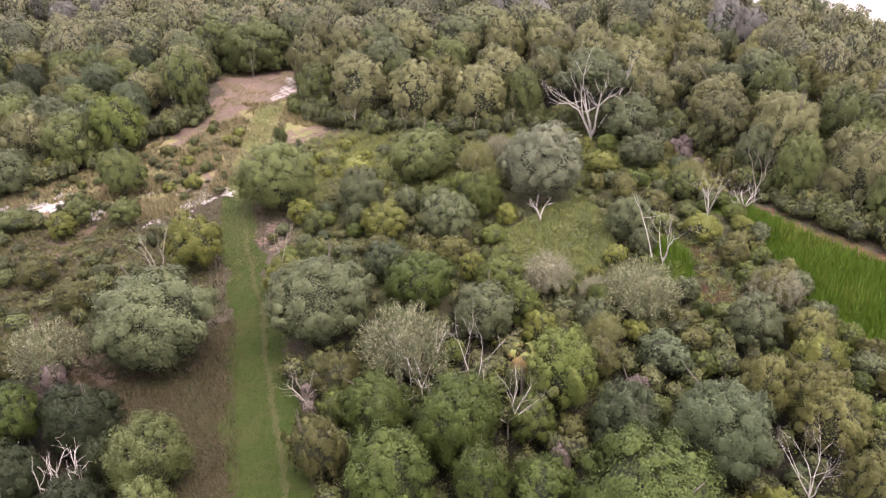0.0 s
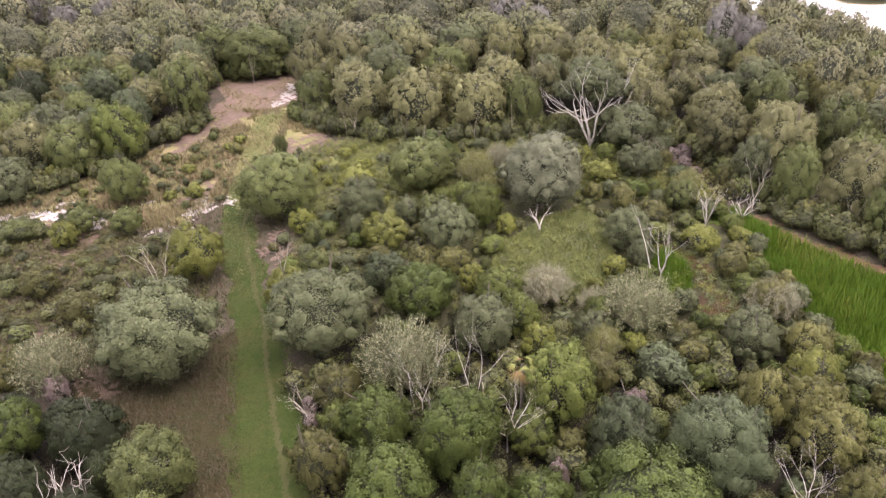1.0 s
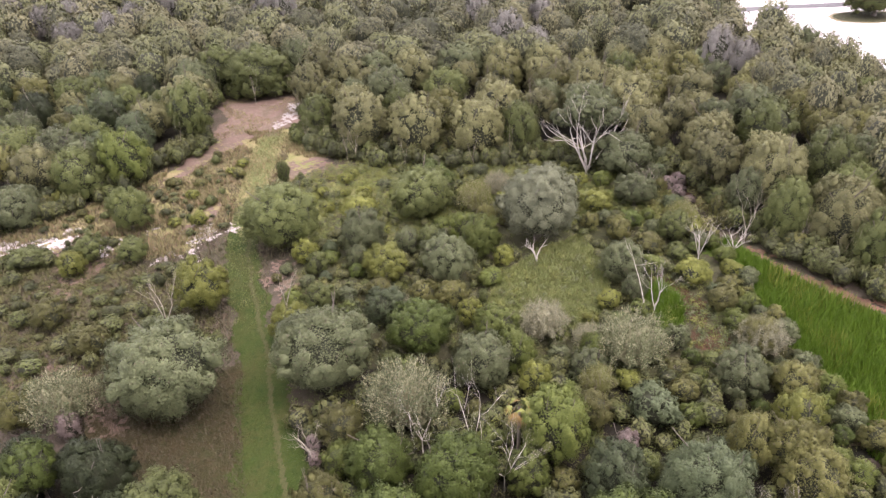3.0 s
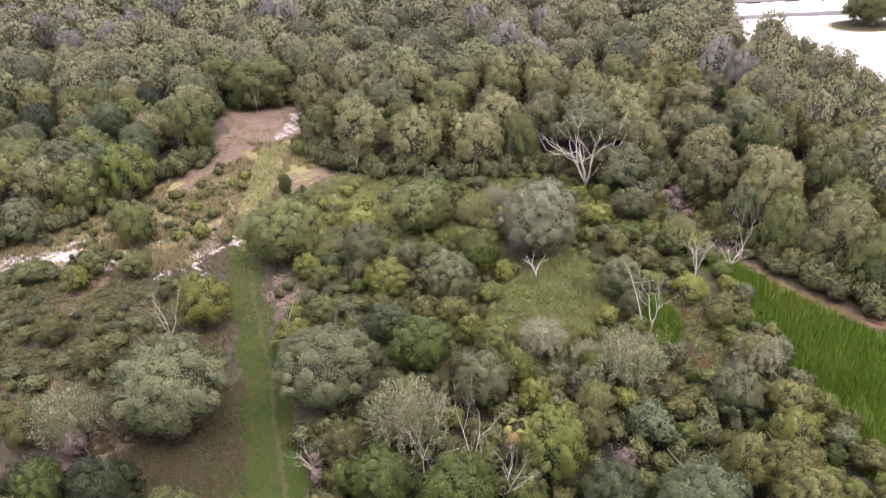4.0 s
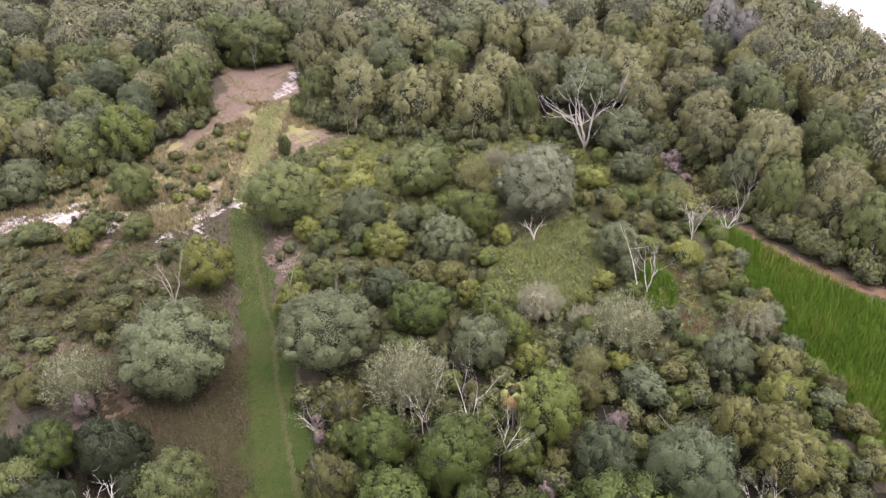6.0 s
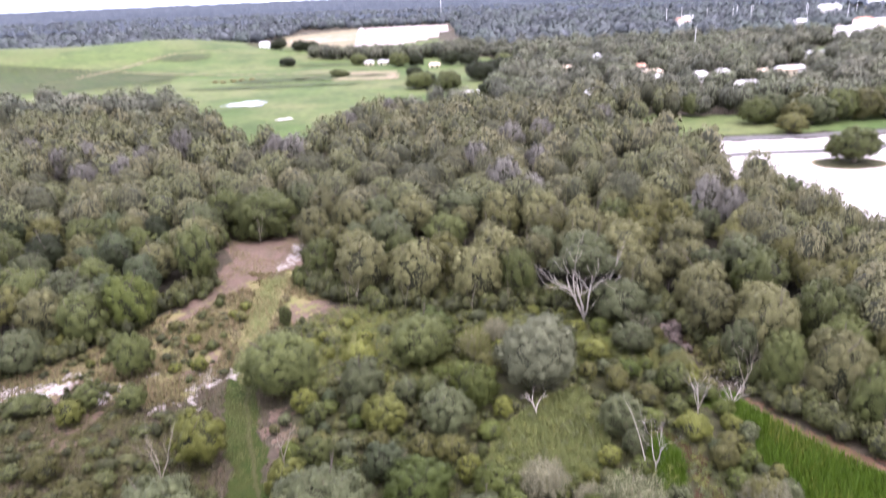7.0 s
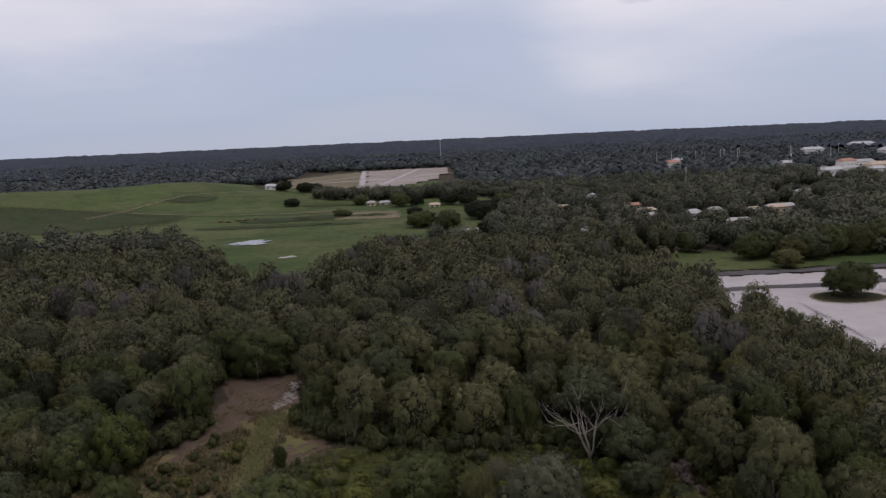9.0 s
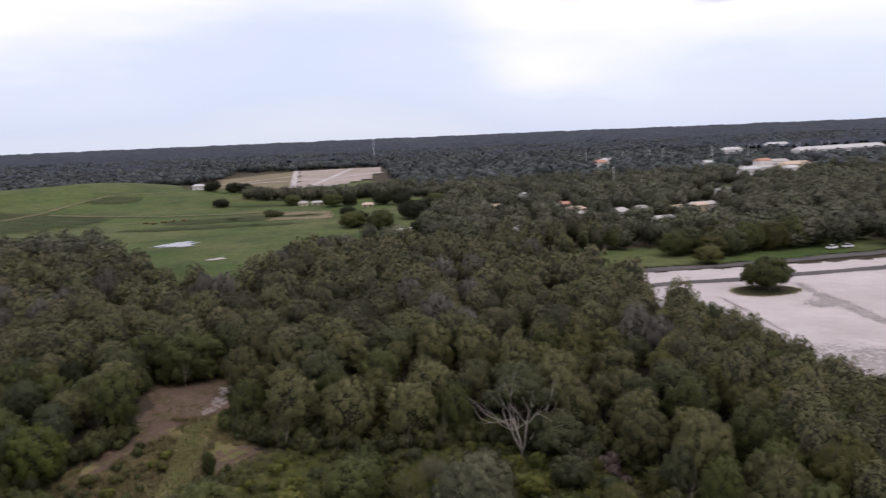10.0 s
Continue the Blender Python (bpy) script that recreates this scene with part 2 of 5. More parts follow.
THICKETFLOOR = ground_material("olive_weed_litter", ((0.0372, 0.0396, 0.0168), (0.0540, 0.0528, 0.0252), (0.0420, 0.0372, 0.0216), (0.0264, 0.0312, 0.0120)), (0.08, 0.35, 1.5, 7.0))
DIRT = ground_material("reddish_dirt", ((0.1140, 0.0625, 0.0412), (0.0924, 0.0529, 0.0333), (0.0708, 0.0487, 0.0255), (0.1324, 0.0794, 0.0549)), (0.06, 0.3, 1.2, 6.0))
DRYGRASS = ground_material("dry_brown_grass", ((0.0344, 0.0235, 0.0108), (0.0248, 0.0235, 0.0072), (0.0207, 0.0235, 0.0067), (0.0455, 0.0306, 0.0149)), (0.06, 0.35, 1.6, 9.0))
SOIL = ground_material("bare_pinkish_soil", ((0.1228, 0.0822, 0.0648), (0.0950, 0.0647, 0.0482), (0.0752, 0.0588, 0.0360), (0.1584, 0.1138, 0.0922)), (0.06, 0.35, 1.4, 6.0))
SAND = ground_material("white_sand", ((0.3161, 0.2855, 0.2655), (0.2086, 0.1793, 0.1605), (0.2826, 0.2523, 0.2326), (0.1278, 0.1029, 0.0852)), (0.1, 0.6, 1.6, 5.0))
REDSOIL = ground_material("rusty_fern_litter", ((0.0510, 0.0216, 0.0132), (0.0396, 0.0252, 0.0114), (0.0600, 0.0312, 0.0216), (0.0324, 0.0300, 0.0108)))
REEDBED = ground_material("reed_bed_floor", ((0.0499, 0.0794, 0.0099), (0.0373, 0.0565, 0.0090), (0.0752, 0.0902, 0.0174), (0.0316, 0.0485, 0.0070)))
MEADOW = ground_material("green_pasture", ((0.0360, 0.0628, 0.0154), (0.0706, 0.0962, 0.0282), (0.0933, 0.0991, 0.0412), (0.0276, 0.0461, 0.0131)), (0.006, 0.016, 0.045, 0.22))
LOT = ground_material("pale_crushed_shell", ((0.4305, 0.4028, 0.3993), (0.3958, 0.3611, 0.3573), (0.3472, 0.3194, 0.3153), (0.4444, 0.4166, 0.4134)), (0.012, 0.03, 0.08, 0.2), 0.02, 0.15)
LOTSTAIN = ground_material("damp_grey_shell", ((0.2904, 0.2706, 0.2640), (0.2508, 0.2310, 0.2244), (0.3168, 0.2970, 0.2904), (0.2376, 0.2178, 0.2112)), (0.03, 0.1, 0.5, 2.0), 0.02)
ASPHALT = ground_material("worn_asphalt", ((0.0768, 0.0718, 0.0704), (0.0960, 0.0905, 0.0896), (0.0640, 0.0624, 0.0640), (0.1088, 0.0998, 0.0992)), (0.02, 0.1, 0.6, 3.0), 0.1)
PLOT = ground_material("pale_tilled_field", ((0.2772, 0.2376, 0.2112), (0.3300, 0.2904, 0.2640), (0.2376, 0.1980, 0.1716), (0.3036, 0.2640, 0.2442)), (0.008, 0.02, 0.06, 0.3), 0.1)
TANPLOT = ground_material("fallow_tan_field", ((0.1680, 0.1400, 0.0840), (0.1330, 0.1260, 0.0700), (0.1960, 0.1540, 0.1050), (0.1190, 0.1120, 0.0630)), (0.008, 0.02, 0.06, 0.3), 0.1)
BLADES = leaf_material("wild_grass_blades", (0.0364, 0.0388, 0.0156), (0.0812, 0.0736, 0.0373), 0.1, dead=(0.0836, 0.0605, 0.0403), dead_part=0.25)
TAWNY = leaf_material("tawny_grass_blades", (0.0292, 0.0259, 0.0116), (0.0614, 0.0493, 0.0258), 0.1, dead=(0.0497, 0.0345, 0.0193), dead_part=0.2)
TANBLADES = leaf_material("tan_meadow_blades", (0.0842, 0.0840, 0.0297), (0.1872, 0.1590, 0.0773), 0.1, dead=(0.1716, 0.1125, 0.0690), dead_part=0.2)
GREENBLADES = leaf_material("meadow_grass_blades", (0.0676, 0.0862, 0.0251), (0.1552, 0.1656, 0.0594), 0.1, dead=(0.1518, 0.1242, 0.0660), dead_part=0.12)
REEDS = leaf_material("bright_reed_blades", (0.0301, 0.0694, 0.0034), (0.0814, 0.1318, 0.0094), 0.1, dead_part=0.03, glow=0.3)
PALEREEDS = leaf_material("pale_reed_blades", (0.0690, 0.0945, 0.0096), (0.1483, 0.1543, 0.0270), 0.1, dead_part=0.1, glow=0.3)
TRAILBLADES = leaf_material("mown_grass_blades", (0.0160, 0.0298, 0.0041), (0.0370, 0.0545, 0.0093), 0.1, dead=(0.0742, 0.0698, 0.0206), dead_part=0.02)
DRYBLADES = leaf_material("dry_trail_blades", (0.0446, 0.0587, 0.0152), (0.1054, 0.1038, 0.0376), 0.1, dead=(0.1787, 0.1278, 0.0650), dead_part=0.08)
POND = plain_material("grey_pond_water", (0.1320, 0.1500, 0.1620), (0.2040, 0.2160, 0.2220), 0.2, 0.2)
ROOFS = [plain_material("shingle_" + n, a, b, 0.6) for n, a, b in (
    ("grey", (0.30, 0.29, 0.28), (0.42, 0.41, 0.40)), ("white", (0.36, 0.36, 0.37), (0.50, 0.50, 0.50)),
    ("tan", (0.40, 0.31, 0.24), (0.52, 0.42, 0.33)), ("rust", (0.33, 0.17, 0.12), (0.42, 0.24, 0.18)), ("bright", (0.66, 0.67, 0.70), (0.80, 0.80, 0.82)))]
WALLS = [plain_material("stucco_" + n, a, b, 0.8) for n, a, b in (
    ("cream", (0.58, 0.50, 0.36), (0.68, 0.60, 0.46)), ("white", (0.70, 0.69, 0.67), (0.80, 0.79, 0.77)))]
PANE = plain_material("window_glass", (0.0180, 0.0210, 0.0240), (0.0360, 0.0390, 0.0420), 0.5, 0.1)
GALVANISED = plain_material("pale_painted_steel", (0.60, 0.60, 0.60), (0.74, 0.74, 0.74), 1.0, 0.5)
CARPAINT = plain_material("white_car_paint", (0.70, 0.70, 0.71), (0.78, 0.78, 0.78), 0.5, 0.25)
RUBBER = plain_material("black_tyre_rubber", (0.02, 0.02, 0.02), (0.035, 0.035, 0.035), 4.0)


# ---- mesh tools ----
def mesh(name, verts, faces, mats, smooth=False, slots=None, normals=None, tone=None):
    """A mesh from arrays; all faces have the same number of corners, or faces is a list of such arrays."""
    groups = faces if isinstance(faces, list) else [faces]
    groups = [np.asarray(g, dtype=np.int32) for g in groups if len(g)]
    me = bpy.data.meshes.new(name)
    me.vertices.add(len(verts))
    me.vertices.foreach_set("co", np.asarray(verts, dtype=np.float32).ravel())
    loops = np.concatenate([g.ravel() for g in groups])
    counts = np.concatenate([np.full(len(g), g.shape[1], dtype=np.int32) for g in groups])
    me.loops.add(len(loops))
    me.loops.foreach_set("vertex_index", loops)
    me.polygons.add(len(counts))
    me.polygons.foreach_set("loop_start", np.concatenate([[0], np.cumsum(counts)[:-1]]).astype(np.int32))
    for m in mats:
        me.materials.append(m)
    if slots is not None:
        me.polygons.foreach_set("material_index", np.asarray(slots, dtype=np.int32))
    me.polygons.foreach_set("use_smooth", np.full(len(counts), smooth or normals is not None))
    me.update(calc_edges=True)
    if tone is not None:
        me.attributes.new("tone", "FLOAT", "POINT").data.foreach_set("value", np.asarray(tone, dtype=np.float32))
    if normals is not None:
        me.attributes.new("custom_normal", "FLOAT_VECTOR", "POINT").data.foreach_set("vector", np.asarray(normals, dtype=np.float32).ravel())
    return me


def part(name, data, parent, label="", at=None):
    ob = new(name, data)
    ob.parent = parent
    if at is not None:
        ob.matrix_basis = at
    return tagged(ob, label)


def unit(v):
    return v / np.maximum(np.linalg.norm(v, axis=-1, keepdims=True), 1e-9)


def tufts_of(rng, centres, normals, size, jitter=0.5, soft=0.3):
    """Three-cornered leaf tufts round the given centres, turned roughly along the normals, and their soft normals."""
    n = len(centres)
    nrm = unit(normals + rng.normal(0, jitter, (n, 3)))
    a = unit(np.cross(nrm, rng.normal(0, 1, (n, 3))))
    b = np.cross(nrm, a)
    s = (np.broadcast_to(size, n) * rng.uniform(0.55, 1.4, n))[:, None]
    w = s * rng.uniform(0.6, 1.0, (n, 1))
    v = np.stack([centres - a * s - b * w * 0.6, centres + a * s - b * w * 0.6, centres + b * w * 1.1], 1).reshape(-1, 3)
    shade = np.repeat(unit(normals + rng.normal(0, soft, (n, 3))), 3, axis=0)
    return v, np.arange(3 * n).reshape(n, 3), shade


BALLS = {}


def ball(rng, radius, centre, rough=0.18, level=2):
    if level not in BALLS:
        bm = bmesh.new()
        bmesh.ops.create_icosphere(bm, subdivisions=level, radius=1.0)
        BALLS[level] = np.array([p.co[:] for p in bm.verts]), np.array([[p.index for p in t.verts] for t in bm.faces])
        bm.free()
    v, f = BALLS[level]
    v = v * (1 + rng.uniform(-rough, rough, (len(v), 1)))
    return v * np.asarray(radius) + np.asarray(centre), f


def tubes(segments, sides=5):
    """Tapered tubes: (start, end, radius at start, radius at end)."""
    vs, fs, k = [], [], 0
    ring = np.linspace(0, 2 * np.pi, sides, endpoint=False)
    for p, q, r0, r1 in segments:
        p, q = np.asarray(p, float), np.asarray(q, float)
        d = unit(q - p)
        a = unit(np.cross(d, (0.31, 0.95, 0.05)))
        b = np.cross(d, a)
        c = np.cos(ring)[:, None] * a + np.sin(ring)[:, None] * b
        vs += [p + c * r0, q + c * r1]
        for i in range(sides):
            j = (i + 1) % sides
            fs.append((k + i, k + j, k + sides + j, k + sides + i))
        k += 2 * sides
    return np.concatenate(vs), np.array(fs)


def branches(rng, start, way, length, radius, depth, spread=0.55, rise=0.12, kids=(2, 4), steps=3, shrink=0.62):
    """A crooked limb that forks, as tube segments."""
    out, p, d = [], np.asarray(start, float), unit(np.asarray(way, float))
    forks = []
    for i in range(steps):
        d = unit(d + rng.normal(0, 0.16, 3) + (0, 0, rise))
        q = p + d * length / steps
        r0, r1 = radius * (1 - 0.5 * i / steps), radius * (1 - 0.5 * (i + 1) / steps)
        out.append((p, q, r0, r1))
        p = q
        if i > 0:
            forks.append((q, d, r1))
    if depth > 0:
        for i in range(rng.integers(*kids) + 1):
            q, e, r = forks[rng.integers(len(forks))] if i else forks[-1]
            out += branches(rng, q, unit(e + rng.normal(0, spread, 3)), length * rng.uniform(0.5, 0.8), r * shrink, depth - 1, spread, rise, kids, steps, shrink)
    return out


def flat_tufts(v, k):
    """Squashes each tuft, so that a crown stretched upwards keeps tufts as wide as high."""
    v = v.reshape(-1, 3, 3)
    c = v.mean(1, keepdims=True)
    return (c + (v - c) * (1, 1, k)).reshape(-1, 3)


def crown_arrays(seed, lobes, sprays, tufts, size, low=0.0, drop=0.3, ragged=0.1, droop=0.0, bough=(0.20, 0.32), level=1, inner=0.66, dome=0.55):
    """A crown one unit in radius and one unit high, standing on z = low: boughs round a dome, clumps on each bough,
    leaf tufts on each clump, over a core ball mostly coloured dark for the shade inside. Gives corners, triangles, soft
    normals and material slots."""
    rng = np.random.default_rng(seed)
    k = np.arange(lobes) + 0.5
    up = 1 - k / lobes * (1.3 + drop)
    turn = k * 2.39996 + rng.normal(0, 0.45, lobes)
    flat = np.sqrt(np.maximum(0, 1 - up ** 2))
    d = np.stack([flat * np.cos(turn), flat * np.sin(turn), up], 1)
    mid, half = low + (1 - low) * 0.47, (1 - low) * 0.53
    rad = rng.uniform(*bough, lobes)
    heads = unit(rng.normal(0, 1, (rng.integers(4, 8), 3)) + (0, 0, 0.5))
    reach = (1 - rad) * rng.uniform(1 - ragged, 1.04, lobes) * (0.80 + 0.22 * np.clip(((d @ heads.T).max(1) - 0.5) / 0.4, 0, 1))
    shape = np.array((1, 1, half))
    c = d * reach[:, None] * shape + (0, 0, mid)
    c[:, :2] += rng.normal(0, 0.03, (lobes, 2))
    w = np.repeat(np.arange(lobes), sprays)
    e = unit(rng.normal(0, 0.8, (len(w), 3)) + d[w] * 0.9 + (0, 0, 0.45))
    small = rad[w] * rng.uniform(0.42, 0.60, len(w))
    sub = c[w] + e * (rad[w] * rng.uniform(0.55, 0.80, len(w)))[:, None] * shape
    q = np.repeat(np.arange(len(w)), tufts)
    g = unit(rng.normal(0, 0.75, (len(q), 3)) + e[q] * 0.7 + (0, 0, 0.35))
    p = sub[q] + g * (small[q] * rng.uniform(0.55, 1.25, len(q)))[:, None] * shape
    if droop:
        p[:, 2] -= droop * rng.random(len(q)) ** 2
    v, f, n = tufts_of(rng, p, unit(g * 0.45 + e[q] * 0.5 + d[w][q] * dome), size, 0.42, 0.2)
    g = unit(rng.normal(0, 1, (len(q) // (5 if level else 2), 3)) + (0, 0, 0.35))
    v2, f2, n2 = tufts_of(rng, g * shape * (inner + 0.06) * rng.uniform(0.97, 1.12, (len(g), 1)) + (0, 0, mid), g, size * 1.2, 0.35, 0.3)
    v, f, n = [np.concatenate([flat_tufts(v, half), flat_tufts(v2, half)])], [np.concatenate([f, f2 + len(v)])], [np.concatenate([n, n2])]
    slots = [np.zeros(len(f[0]))]
    count = len(v[0])
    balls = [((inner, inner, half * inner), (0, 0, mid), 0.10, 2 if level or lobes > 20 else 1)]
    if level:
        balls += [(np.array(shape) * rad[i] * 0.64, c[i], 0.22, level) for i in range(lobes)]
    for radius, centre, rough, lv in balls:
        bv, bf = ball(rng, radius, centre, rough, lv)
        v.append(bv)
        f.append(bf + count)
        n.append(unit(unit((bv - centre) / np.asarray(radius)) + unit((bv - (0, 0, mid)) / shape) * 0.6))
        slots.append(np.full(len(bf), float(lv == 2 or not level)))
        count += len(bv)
    return np.concatenate(v), np.concatenate(f), np.concatenate(n), np.concatenate(slots)


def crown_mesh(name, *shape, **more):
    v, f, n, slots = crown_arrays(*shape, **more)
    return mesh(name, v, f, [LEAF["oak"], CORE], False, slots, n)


def broom_mesh(name, seed, needles, tufts):
    """A half-bare crown one unit in radius and high: fine twigs that fan out from the base, and thin leaves at their tips."""
    rng = np.random.default_rng(seed)
    up = rng.uniform(-0.1, 1, needles)
    a = rng.uniform(0, 6.283, needles)
    bough = np.round(a * 2.2 + rng.normal(0, 0.2, needles)) / 2.2
    a = a * 0.45 + bough * 0.55
    flat = np.sqrt(np.maximum(0, 1 - up ** 2))
    d = np.stack([flat * np.cos(a), flat * np.sin(a), up], 1)
    p = d * rng.uniform(0.5, 1.0, (needles, 1)) * (1, 1, 0.55) * (1 + 0.12 * np.sin(a * 5 + up * 7))[:, None] + (0, 0, 0.42)
    way = unit(unit(p - (0, 0, 0.12)) + rng.normal(0, 0.4, (needles, 3))) * rng.uniform(0.05, 0.14, (needles, 1))
    side = unit(np.cross(way, rng.normal(0, 1, (needles, 3)))) * 0.005
    v1 = np.stack([p - side, p + side, p + way], 1).reshape(-1, 3)
    k = rng.integers(0, needles, tufts)
    v2, f2, _ = tufts_of(rng, p[k] + way[k] * 0.8 + rng.normal(0, 0.03, (tufts, 3)), d[k], 0.021, 0.8, 0.3)
    f = np.arange(len(v1) + len(v2)).reshape(-1, 3)
    v3, f3 = ball(rng, (0.55, 0.55, 0.36), (0, 0, 0.42), 0.3, 2)
    slots = np.concatenate([np.zeros(len(v1) // 3), np.ones(len(v2) // 3), np.full(len(f3), 2)])
    return mesh(name, np.concatenate([v1, v2, v3]), np.concatenate([f, f3 + len(v1) + len(v2)]), [TWIG, LEAF["pale"], DRYCORE], False, slots)


def trunk_mesh(name, seed, bark, forks=5, thick=0.05):
    """Trunk and main limbs, one unit high."""
    rng = np.random.default_rng(seed)
    seg = [((0, 0, -0.03), (0.01, 0.01, 0.12), thick * 1.5, thick), ((0.01, 0.01, 0.12), (0.02, 0.0, 0.32), thick, thick * 0.85)]
    for i in range(forks):
        a = i * 6.283 / forks + rng.uniform(-0.4, 0.4)
        seg += branches(rng, (0.02, 0, rng.uniform(0.2, 0.34)), (np.cos(a) * 0.9, np.sin(a) * 0.9, 1.0), rng.uniform(0.4, 0.55), thick * 0.6, 1, kids=(1, 2))
    v, f = tubes(seg)
    return mesh(name, v, f, [bark], True)


# ---- terrain ----
def terrain(x, y):
    x, y = np.asarray(x, float), np.asarray(y, float)
    z = 0.12 * np.sin(x * 0.21 + 1.3 * np.sin(y * 0.12)) * np.cos(y * 0.18)
    z = z * (np.hypot(x, y) < 400)
    for hx, hy, sx, sy, hz in ((-390, 610, 110, 90, 18), (-270, 725, 95, 95, 15), (-580, 560, 100, 140, 4), (-150, 640, 60, 70, 5)):
        z = z + hz * np.exp(-((x - hx) / sx) ** 2 - ((y - hy) / sy) ** 2)
    far = np.clip((np.hypot(x, y) - 1500) / 3300, 0, 1)
    return z + 24 * far * far


def graded(lo, hi, fine_lo, fine_hi, step, grow):
    a = list(np.arange(fine_lo, fine_hi + step, step))
    s = step
    while a[-1] < hi:
        s *= grow
        a.append(min(a[-1] + s, hi))
    s = step
    while a[0] > lo:
        s *= grow
        a.insert(0, max(a[0] - s, lo))
    return np.array(a)


gx = graded(-4900, 4900, -80, 90, 2.5, 1.08)
gy = graded(-4900, 4900, 15, 160, 2.5, 1.08)
GX, GY = np.meshgrid(gx, gy)
gi = np.arange(GX.size).reshape(GX.shape)
quads = np.stack([gi[:-1, :-1], gi[:-1, 1:], gi[1:, 1:], gi[1:, :-1]], -1).reshape(-1, 4)
ground = new("ground", mesh("ground", np.stack([GX, GY, terrain(GX, GY)], -1).reshape(-1, 3), quads, [GROUND], True))
tagged(ground, "scrubby brown and olive ground of soil and rough grass", "ground", kind="structure")


def inside(poly, x, y):
    p = np.asarray(poly, float)
    x, y = np.asarray(x, float), np.asarray(y, float)
    hit = np.zeros(x.shape, bool)
    for (x0, y0), (x1, y1) in zip(p, np.roll(p, -1, 0)):
        if y0 != y1:
            hit ^= ((y0 > y) != (y1 > y)) & (x < (x1 - x0) * (y - y0) / (y1 - y0) + x0)
    return hit


def wobble(x, y, scale, amount):
    return amount * (np.sin(x / scale + 2.1 * np.sin(y / scale * 0.7)) + 0.6 * np.sin(y / scale * 2.3 + x / scale * 1.7) + 0.4 * np.sin(x / scale * 5.1 - y / scale * 4.3))


def patch(name, poly, cell, mat, lift, label, category="ground", edge=0.4, gaps=0.0, soft=0.0):
    """A thin sheet of another ground cover with an uneven border, lying on the terrain."""
    p = np.asarray(poly, float)
    xs = np.arange(p[:, 0].min() - 2, p[:, 0].max() + 2, cell)
    ys = np.arange(p[:, 1].min() - 2, p[:, 1].max() + 2, cell)
    X, Y = np.meshgrid(xs, ys)
    cx, cy = X[:-1, :-1] + cell / 2, Y[:-1, :-1] + cell / 2
    keep = inside(poly, cx + wobble(cy, cx, 1.9, edge) + wobble(cy, cx, 0.45, edge * 0.5), cy + wobble(cx, cy, 1.7, edge) + wobble(cx, cy, 0.4, edge * 0.5))
    if soft:
        jitter = np.random.default_rng(5).normal(0, soft, (2, *cx.shape))
        keep = inside(poly, cx + jitter[0], cy + jitter[1])
    if gaps:
        keep &= 0.7 * wobble(cx, cy, 0.33, 1.0) + 0.6 * wobble(cy, cx, 0.8, 1.0) + 0.8 * wobble(cy, cx, 2.9, 1.0) < gaps
    i = np.arange(X.size).reshape(X.shape)
    f = np.stack([i[:-1, :-1], i[:-1, 1:], i[1:, 1:], i[1:, :-1]], -1)[keep]
    used, f = np.unique(f, return_inverse=True)
    v = np.stack([X, Y, terrain(X, Y) + lift], -1).reshape(-1, 3)[used]
    ob = new(name, mesh(name, v, f.reshape(-1, 4), [mat], True))
    return tagged(ob, label, category, kind="structure")


def ribbon(points, widths):
    """The outline of a strip along a centre line."""
    p = np.asarray(points, float)
    d = unit(np.gradient(p, axis=0))
    side = np.stack([-d[:, 1], d[:, 0]], 1) * np.asarray(widths, float)[:, None] / 2
    return np.concatenate([p + side, (p - side)[::-1]])


TRAIL = [(-9, 12), (-12.2, 25), (-14.5, 36), (-17, 44), (-19, 50.5), (-21, 58), (-23.7, 66), (-26.5, 74), (-28.6, 81), (-30, 87.5), (-31.2, 95), (-32.6, 107), (-33.2, 115), (-33.8, 122), (-33.6, 129)]
TRAIL_W = [6.4, 6.4, 6.3, 6.2, 5.8, 4.8, 4.2, 4.2, 4.2, 4.2, 4.2, 4.6, 5.0, 5.2, 4.0]
trail_outline = ribbon(TRAIL, TRAIL_W)
mown_outline = ribbon(TRAIL[:11], TRAIL_W[:11])
CLEARING = [(-50, 151), (-36, 154), (-31, 141), (-30, 133), (-34, 127), (-42, 124), (-46, 128), (-46, 138)]
LEFT_OPEN = [(-70, 84), (-66, 92), (-58, 98), (-51, 108), (-46, 121), (-44, 129), (-31, 131), (-27, 124), (-21, 116), (-26, 106), (-30, 104), (-33, 98), (-33, 90), (-38, 82), (-48, 84)]
# litter sheets below dense growth, with the trees' shade in their colour
patch("shade_darkened_humus", [(-52, 18), (-50, 44), (-38, 47), (-31, 46), (-26, 37), (-17, 33), (-15, 18)], 0.6, SHADE_HUMUS, 0.06, "leaf litter under dense trees, darkened to stand in for their shade", edge=0.6)
patch("shade_darkened_humus", [(-15.5, 46), (-10.5, 36), (-7, 22), (-4, 14), (38, 14), (38, 30), (33, 42), (31, 50), (22, 52), (10, 56), (-4, 58), (-15, 56)], 0.7, SHADE_HUMUS, 0.03, "leaf litter under the thicket, darkened to stand in for its shade", edge=0.8)
patch("thicket_floor", [(-16, 54), (-4, 56), (10, 54), (22, 50), (31.5, 49), (32.5, 62), (31, 80), (31, 86), (18, 88), (0, 88), (-8, 86), (-22, 86), (-21, 70)], 0.7, THICKETFLOOR, 0.025, "olive weeds and litter under the thicket", edge=0.8)
